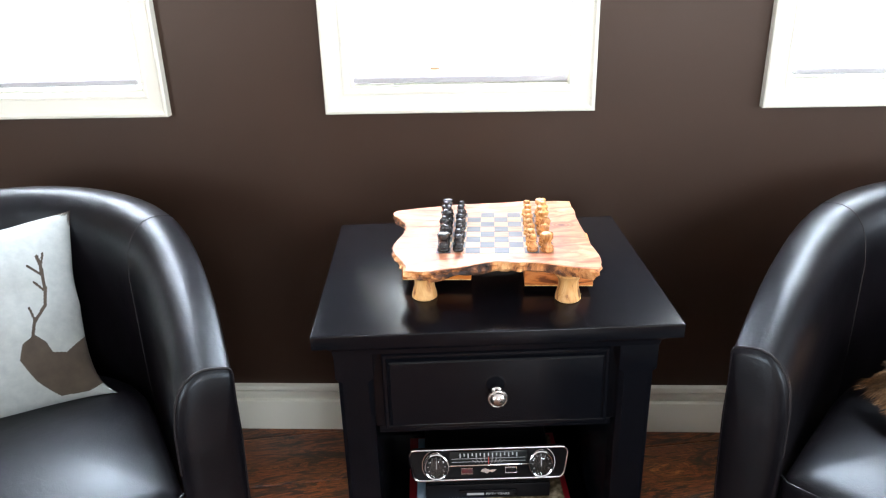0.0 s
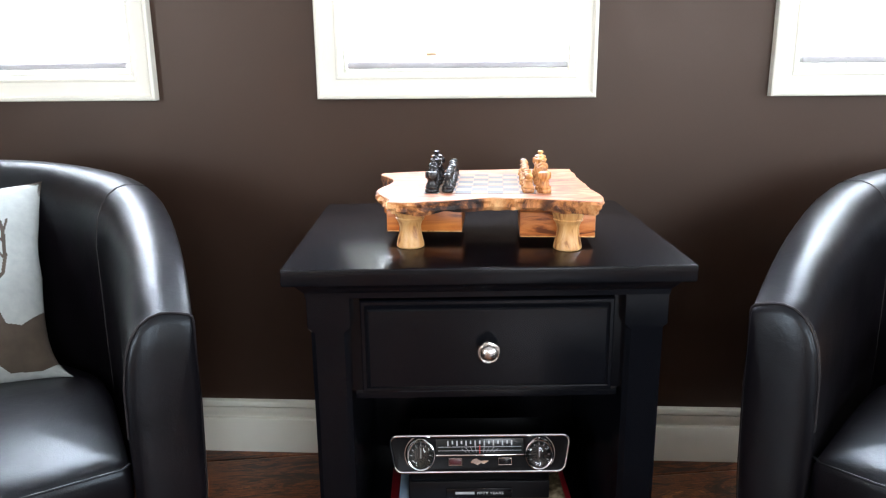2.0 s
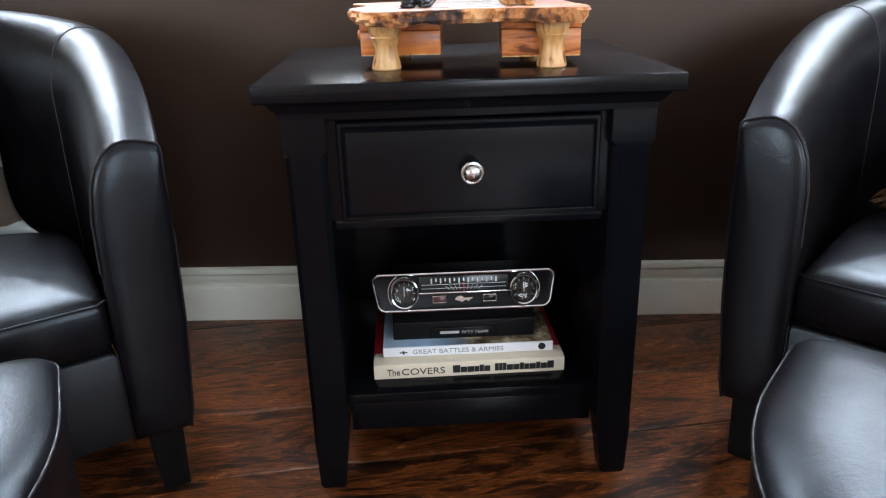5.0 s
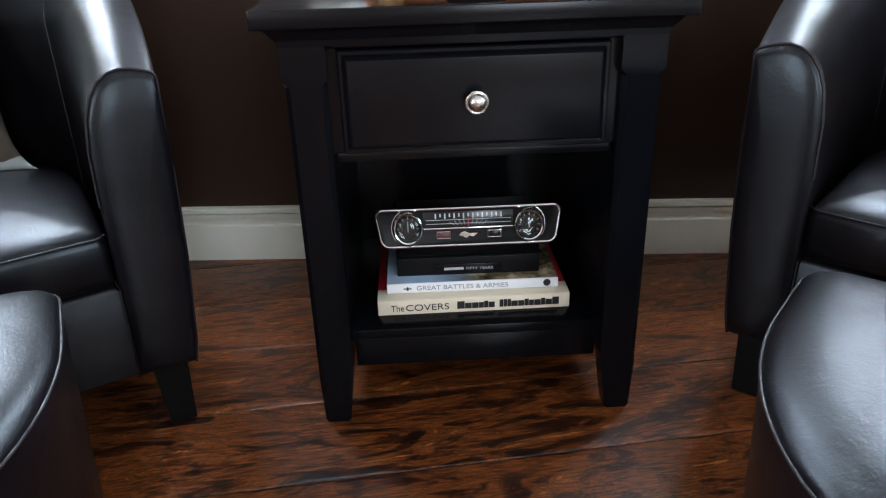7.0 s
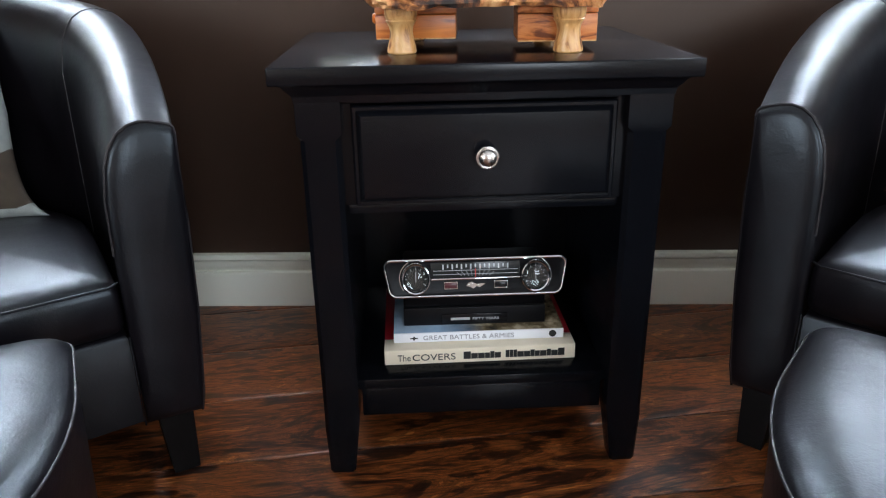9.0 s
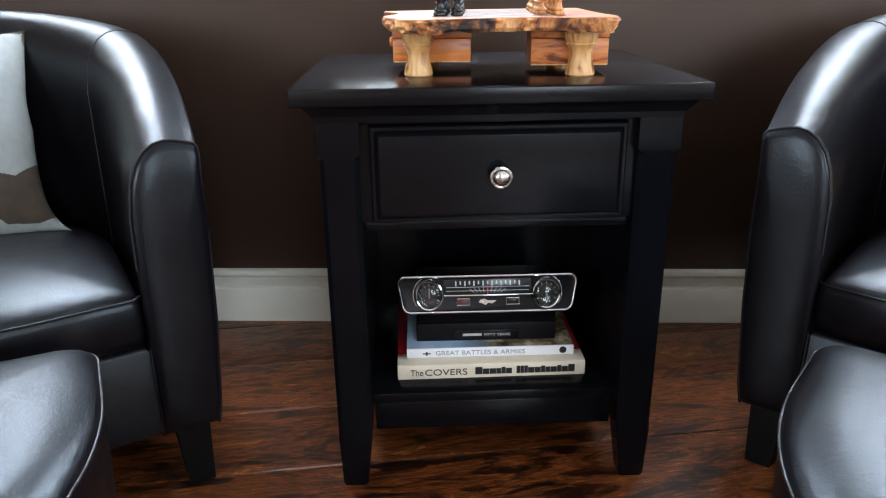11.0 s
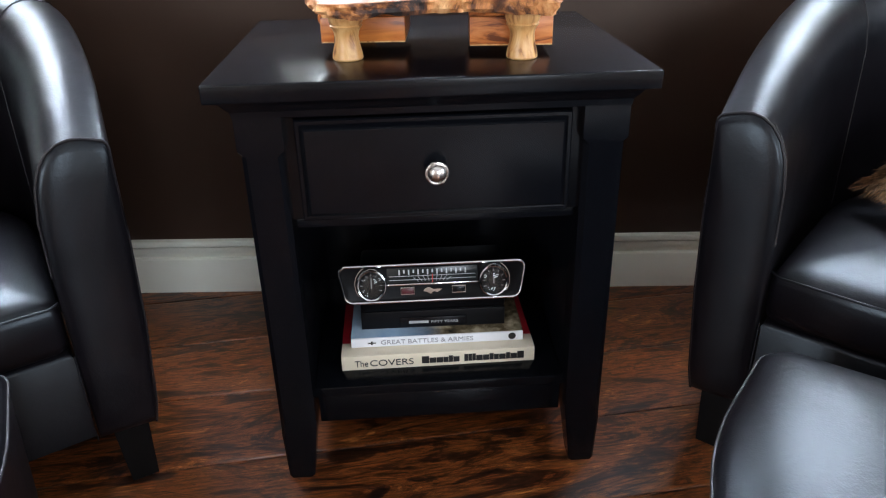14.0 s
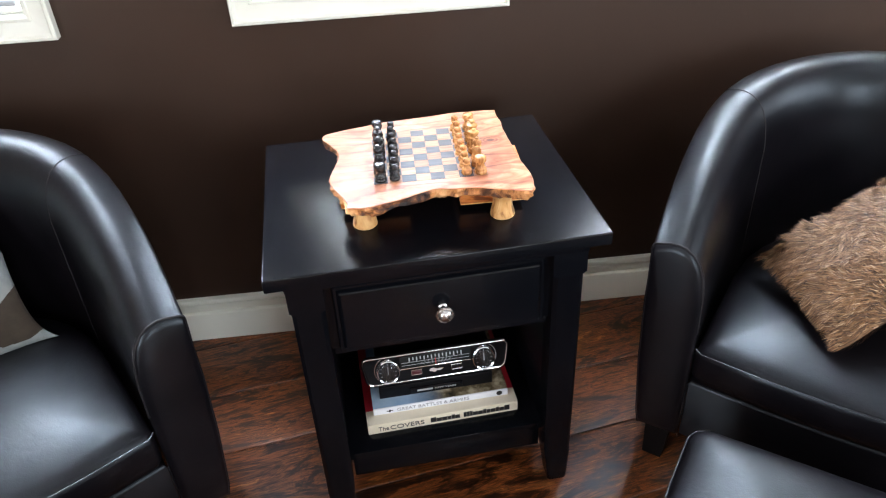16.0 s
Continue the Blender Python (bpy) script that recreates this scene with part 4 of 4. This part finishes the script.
def radio():
    r = thing("radio", NIGHT @ pose(-0.004, -0.0905, SHELF_Z + 0.0762, 0, 0, -0.5), "retro car dashboard radio with chrome bezel and dials", "radio")
    part("case", box(-0.118, 0.118, 0.010, 0.120, 0.0, 0.062, 0.006, 3), RADIOBLACK, r)
    F = pose(0, -0.004, 0.0610, 77, 0, 0) @ Matrix.Diagonal((1, 1.12, 1, 1))
    face = part("faceplate", puff_plate(0.0, 0.0), RADIOBLACK, r, "black tapered faceplate", at=F, angle=30)
    rim = [(x, y, 0.0035) for x, y in plate_outline()]
    part("bezel", tube(rim, 0.0021, 8, closed=True), CHROME, face, "bright chrome bezel")
    for x in (-0.096, 0.096):
        dial = part("dial", lathe([(0.0, 0.003), (0.0232, 0.003), (0.0236, 0.010), (0.0230, 0.0135), (0.0215, 0.0145), (0.0200, 0.0135), (0.0190, 0.0095), (0.0, 0.0092)], 40), [CHROME], face, "round chrome-ringed dial", at=pose(x, 0.0005, 0))
        part("dial_face", lathe([(0.0, 0.0093), (0.0188, 0.0093), (0.0188, 0.0098), (0.0, 0.0098)], 32), DIALDARK, dial)
        dome = lathe([(0.0190, 0.0112), (0.0188, 0.0125), (0.0165, 0.0148), (0.0110, 0.0165), (0.0050, 0.0172), (0.0, 0.0173)], 32)
        part("dial_lens", dome, DIALGLASS, dial, "domed clear lens")
        part("pointer", box(-0.0008, 0.0008, -0.004, 0.010, 0.0099, 0.0103), TICK, dial, smooth=False)
        for k in range(9):
            a = radians(-120 + 30 * k)
            part("dial_mark", box(-0.0005, 0.0005, 0.0130, 0.0160, 0.0099, 0.0102), TICK, dial, at=pose(0, 0, 0, 0, 0, -math.degrees(a)), smooth=False)
        part("crescent", tube([(1.0 * (0.0262 * math.cos(a)) * (1 if x > 0 else -1), 0.0262 * math.sin(a), 0.0036) for a in (radians(d) for d in range(-40, 66, 8))], 0.0009), CHROME, dial)
    panel = part("tuning_panel", box(-0.0715, 0.0715, 0.0010, 0.0225, 0.0025, 0.0045, 0.0008), SCALE, face, "glossy tuning scale panel")
    for k in range(15):
        x = -0.052 + 0.104 * k / 14
        h = 0.0072 if k % 2 == 0 else 0.0048
        part("scale_mark", box(x - 0.0011, x + 0.0011, 0.0195 - h, 0.0195, 0.0046, 0.0050), TICK, panel, smooth=False)
    for k in range(-4, 5):
        part("scale_line", box(-0.0003, 0.0003, 0.0, 0.0095, 0.0046, 0.0049), TICK, panel, at=pose(0.0055 * k, 0.0025, 0, 0, 0, -14 * k), smooth=False)
    for y in (0.0050, 0.0105):
        part("scale_line", box(-0.068, 0.068, y - 0.0003, y + 0.0003, 0.0046, 0.0049), TICK, panel, smooth=False)
    part("pointer", box(-0.0006, 0.0006, 0.0005, 0.0125, 0.0050, 0.0058), REDTICK, panel, "red tuning pointer", smooth=False)
    part("trim_strip", box(-0.0715, 0.0715, -0.0032, -0.0006, 0.0025, 0.0050, 0.0009), CHROME, face, "thin chrome strip")
    for x, mt in ((-0.040, MAROON), (0.041, GLOSSBLACK)):
        btn = part("button", box(x - 0.0095, x + 0.0095, -0.0150, -0.0075, 0.0025, 0.0042, 0.0004), mt, face)
        part("button_frame", tube([(x + sx * 0.0105, -0.01125 + sy * 0.0048, 0.0042) for sx, sy in ((-1, -1), (1, -1), (1, 1), (-1, 1))], 0.0010, 6, closed=True), CHROME, btn)
    part("emblem", skin([[(sx * w + o, -0.0112 + h, z) for sx, h in ((-1, -0.0010), (-0.55, -0.0030), (-0.25, -0.0052), (0.1, -0.0018), (0.45, -0.0034), (1, 0.0014), (0.5, 0.0018), (0.1, 0.0012), (-0.4, 0.0046), (-0.8, 0.0030))] for w, o, z in ((0.0160, 0.0, 0.0025), (0.0150, 0.0, 0.0050))]), CHROME, face, "plain chrome emblem")
    return r


def plate_outline():
    """Tapered plate: wide top, slanted ends, rounded lower corners."""
    pts = []
    for cx, cy, rr, a0, a1 in ((0.1262, -0.0125, 0.0140, -90, -12), (0.1355, 0.0160, 0.0105, -12, 90)):
        for k in range(9):
            a = radians(a0 + (a1 - a0) * k / 8)
            pts.append((cx + rr * math.cos(a), cy + rr * math.sin(a)))
    return pts + [(-x, y) for x, y in reversed(pts)]


def puff_plate(a, b):
    o = plate_outline()
    return skin([[(x * k, y * k, z) for x, y in o] for k, z in ((0.97, -0.010), (1.0, -0.006), (1.0, 0.0030), (0.985, 0.0035), (0.96, 0.0026))])


radio()


# ---- pillows ----
LINEN = material("pale_linen", (0.62, 0.66, 0.64), 0.85)
v = coords(LINEN)
weave = node(LINEN, "ShaderNodeTexWave", Scale=420.0, Distortion=1.2, Detail=2.0)
link(LINEN, v, weave.inputs["Vector"])
set_base(LINEN, ramp(LINEN, noise_tex(LINEN, v, 60.0, 5.0), [(0.3, (0.31, 0.345, 0.335)), (0.7, (0.37, 0.405, 0.395))]))
bump(LINEN, weave.outputs["Fac"], 0.25, 0.0006)
bump(LINEN, noise_tex(LINEN, v, 14.0), 0.3, 0.006)
BROWNPRINT = material("brown_fabric_print", (0.10, 0.075, 0.05), 0.85)
v = coords(BROWNPRINT)
set_base(BROWNPRINT, ramp(BROWNPRINT, noise_tex(BROWNPRINT, v, 16.0, 5.0), [(0.3, (0.036, 0.026, 0.018)), (0.7, (0.075, 0.057, 0.040))]))
bump(BROWNPRINT, noise_tex(BROWNPRINT, v, 300.0), 0.3, 0.0006)


def pillow_point(u, w, hx, hy, thick, side, bow=0.08, lean=0.0):
    """u, w in -1..1; sides bow in a little between pointed corners."""
    x = hx * u * (1 - bow * (1 - w * w) + 0.02 * noise.noise((w * 2.1, u, 8.0)))
    y = hy * w * (1 - 0.07 * (1 - u * u) + 0.02 * noise.noise((u * 2.1, w, 11.0)))
    if lean:
        x -= lean * hx * max(0.0, u) * max(0.0, -w) * (1 - max(0.0, -w) ** 6)
    h = thick * ((1 - abs(u) ** 2.4) * (1 - abs(w) ** 2.4)) ** 0.52
    h += 0.006 * noise.noise((u * 2.3, w * 2.3, 4.0 + side)) * (1 - u ** 4) * (1 - w ** 4)
    return Vector((x, y, side * h))


def near_line(px, py, pts, r):
    for (ax, ay), (bx, by) in zip(pts, pts[1:]):
        dx, dy = bx - ax, by - ay
        t = max(0, min(1, ((px - ax) * dx + (py - ay) * dy) / (dx * dx + dy * dy)))
        if math.hypot(px - ax - t * dx, py - ay - t * dy) < r:
            return True
    return False


def inside_outline(px, py, pts):
    hit = False
    for (ax, ay), (bx, by) in zip(pts, pts[1:] + pts[:1]):
        if (ay > py) != (by > py) and px < ax + (py - ay) / (by - ay) * (bx - ax):
            hit = not hit
    return hit


def printed(u, w):
    """A plain dark print: a broad foot along one lower corner and thin branching strokes."""
    if inside_outline(u, w, [(0.30, -0.46), (0.36, -0.30), (0.50, -0.22), (0.60, -0.32), (0.64, -0.44), (0.78, -0.47), (1.0, -0.34), (1.0, -0.86), (0.80, -0.93), (0.55, -0.92), (0.40, -0.70)]):
        return True
    if near_line(u, w, [(0.48, -0.24), (0.52, -0.10), (0.66, 0.06), (0.70, 0.22), (0.69, 0.46), (0.66, 0.58)], 0.017):
        return True
    return any(near_line(u, w, s, 0.012) for s in ([(0.53, -0.09), (0.50, 0.06)], [(0.69, 0.20), (0.60, 0.32)], [(0.70, 0.36), (0.56, 0.50)], [(0.69, 0.46), (0.72, 0.60)]))


def linen_pillow(m):
    p = thing("linen_pillow", m, "pale linen pillow with plain brown print in chair", "pillow")
    N = 250
    hx, hy, th = 0.195, 0.190, 0.062
    bm = bmesh.new()
    grids = []
    for side in (1, -1):
        grids.append([[bm.verts.new(pillow_point(-1 + 2 * i / N, -1 + 2 * j / N, hx, hy, th, side, 0.13, 0.13)) for i in range(N + 1)] for j in range(N + 1)])
    for g, side in zip(grids, (1, -1)):
        for j in range(N):
            for i in range(N):
                f = bm.faces.new((g[j][i], g[j][i + 1], g[j + 1][i + 1], g[j + 1][i]))
                if side > 0 and printed(-1 + 2 * (i + 0.5) / N, -1 + 2 * (j + 0.5) / N):
                    f.material_index = 1
    bmesh.ops.remove_doubles(bm, verts=bm.verts[:], dist=1e-5)
    part("cover", bm, [LINEN, BROWNPRINT], p, angle=80)
    # whip stitches along the upper corner
    for k in range(16):
        u = 1.0 - 0.028 * k
        for q in (pillow_point(u, 1.0, hx, hy, th, 1, 0.13, 0.13), pillow_point(1.0, u, hx, hy, th, 1, 0.13, 0.13)) if k < 6 else (pillow_point(u, 1.0, hx, hy, th, 1, 0.13, 0.13),):
            dd = Vector((-0.004, -0.006, 0.002)) if abs(q.y) > abs(q.x) * 0.9 and k >= 6 else Vector((-0.005, -0.005, 0.002))
            part("stitch", tube([q + Vector((0, 0, 0.003)), q + dd * 1.5 + Vector((0, 0, 0.004))], 0.0013, 5), BROWNPRINT, p)
    return p


CHAIR_L = pose(-0.720, 0.990, 0, 0, 0, 32)
CHAIR_R = pose(0.654, 1.030, 0, 0, 0, -38)
linen_pillow(CHAIR_L @ pose(-0.008, 0.468, 0.524, 62, 0, 0) @ pose(0, 0, 0, 0, 0, 1))

FUR = material("brown_fur", (0.25, 0.15, 0.08), 0.6)
geo = node(FUR, "ShaderNodeNewGeometry")
set_base(FUR, ramp(FUR, geo.outputs["Random Per Island"], [(0.0, (0.032, 0.014, 0.005)), (0.40, (0.135, 0.062, 0.022)), (0.85, (0.30, 0.150, 0.058)), (1.0, (0.58, 0.38, 0.22))]))
FURBASE = material("fur_backing", (0.10, 0.055, 0.028), 0.9)
bump(FURBASE, noise_tex(FURBASE, coords(FURBASE), 120.0), 0.5, 0.004)


def fur_pillow(m):
    p = thing("fur_pillow", m, "shaggy brown faux fur pillow resting in chair", "pillow")
    hx, hy, th = 0.138, 0.150, 0.050
    N = 26
    bm = bmesh.new()
    for side in (1, -1):
        g = [[bm.verts.new(pillow_point(-1 + 2 * i / N, -1 + 2 * j / N, hx, hy, th, side)) for i in range(N + 1)] for j in range(N + 1)]
        for j in range(N):
            for i in range(N):
                bm.faces.new((g[j][i], g[j][i + 1], g[j + 1][i + 1], g[j + 1][i]))
    bmesh.ops.remove_doubles(bm, verts=bm.verts[:], dist=1e-5)
    part("cushion", bm, FURBASE, p, angle=80)
    rng = random.Random(7)
    verts, faces = [], []
    for k in range(30000):
        u, w = rng.uniform(-1, 1), rng.uniform(-1, 1)
        if k % 6 == 0:
            u, w = (math.copysign(1 - 0.04 * rng.random(), u), w) if rng.random() < 0.5 else (u, math.copysign(1 - 0.04 * rng.random(), w))
        side = 1 if rng.random() < 0.86 else -1
        q = pillow_point(u, w, hx, hy, th, side)
        nrm = Vector((u ** 3 * 0.9, w ** 3 * 0.9, side * 0.75)).normalized()
        swirl = noise.noise((u * 1.7, w * 1.7, 2.0)) * 1.6 + noise.noise((u * 9, w * 9, 6.0)) * 1.1
        lay = Vector((math.cos(-1.9 + swirl), math.sin(-1.9 + swirl), 0))
        d = (nrm * rng.uniform(0.25, 0.6) + lay * 0.8 + Vector((rng.uniform(-0.2, 0.2), rng.uniform(-0.2, 0.2), 0))).normalized()
        ln = rng.uniform(0.016, 0.040)
        sidev = d.cross(nrm).normalized() * rng.uniform(0.0005, 0.0012)
        tip = q + d * ln + Vector((0, 0, -0.2 * ln * side))
        # tips gather into locks
        cu, cw = round(u * 11 + 0.35 * math.sin(w * 17)) / 11, round(w * 11 + 0.35 * math.sin(u * 19)) / 11
        lock = pillow_point(max(-1, min(1, cu)), max(-1, min(1, cw)), hx, hy, th, side) + (nrm * 0.32 + lay * 0.8) * 0.034
        tip = tip.lerp(lock, 0.45)
        mid = q + d * ln * 0.5 + nrm * 0.002
        b0 = len(verts)
        verts += [q - sidev, q + sidev, mid + sidev * 0.8, mid - sidev * 0.8, tip]
        faces += [(b0, b0 + 1, b0 + 2, b0 + 3), (b0 + 3, b0 + 2, b0 + 4)]
    me = bpy.data.meshes.new("fur")
    me.from_pydata(verts, [], faces)
    me.materials.append(FUR)
    ob = new("fur", me)
    ob.parent = p
    tagged(ob, kind="stuff")
    return p


AX, BX = Vector((0.655, -0.758, -0.038)).normalized(), Vector((0.68, 0.537, 0.50)).normalized()
NX = AX.cross(BX).normalized()
BX = NX.cross(AX)
LEANING = Matrix(((AX.x, BX.x, NX.x, -0.002), (AX.y, BX.y, NX.y, 0.268), (AX.z, BX.z, NX.z, 0.488), (0, 0, 0, 1)))
fur_pillow(CHAIR_R @ LEANING)


# ---- floor planks ----
SLAB = setting("floor", box(X0 - T, X1 + T, Y0 - T, WALL_Y + T, -0.08, -0.006), UNDER, "dark hickory plank floor with pale joints", "floor")
PW, PL, TURN_F = 0.190, 1.83, 9.8
ROT = pose(-0.468, 1.189, 0, 0, 0, TURN_F)    # a joint runs through this point


def plank_bm():
    bm = bmesh.new()
    g, e = 0.0008, 0.0022
    rings = []
    for d, z in ((g, -0.006), (g, -0.0016), (e, -0.0003), (e + 0.004, 0.0)):
        rings.append([(-PL / 2 + d, d, z), (PL / 2 - d, d, z), (PL / 2 - d, PW - d, z), (-PL / 2 + d, PW - d, z)])
    return skin(rings)


PLANK = finish("plank", plank_bm(), FLOORWOOD, True, 40)
inv = ROT.inverted()
for row in range(-30, 12):
    shift = 0.468 + 0.24 * math.sin(row * 2.4)
    for col in range(-4, 5):
        m = ROT @ pose(col * PL + shift, row * PW, 0)
        cs = [m @ Vector((x, y, 0)) for x in (-PL / 2, PL / 2) for y in (0, PW)]
        inside = [X0 - T < p.x < X1 + T and Y0 - T < p.y < WALL_Y + T for p in cs]
        if not any(inside):
            continue
        me = PLANK
        if not all(inside):
            bm = bmesh.new()
            bm.from_mesh(PLANK)
            mi = m.inverted()
            for co, no in (((X0 - T, 0, 0), (-1, 0, 0)), ((X1 + T, 0, 0), (1, 0, 0)), ((0, Y0 - T, 0), (0, -1, 0)), ((0, WALL_Y + T, 0), (0, 1, 0))):
                bmesh.ops.bisect_plane(bm, geom=bm.verts[:] + bm.edges[:] + bm.faces[:], plane_co=mi @ Vector(co), plane_no=mi.to_3x3() @ Vector(no), clear_outer=True)
            if not bm.faces:
                bm.free()
                continue
            me = finish("plank", bm, FLOORWOOD, True, 40)
        ob = new("plank", me)
        ob.parent, ob.matrix_basis = SLAB, m
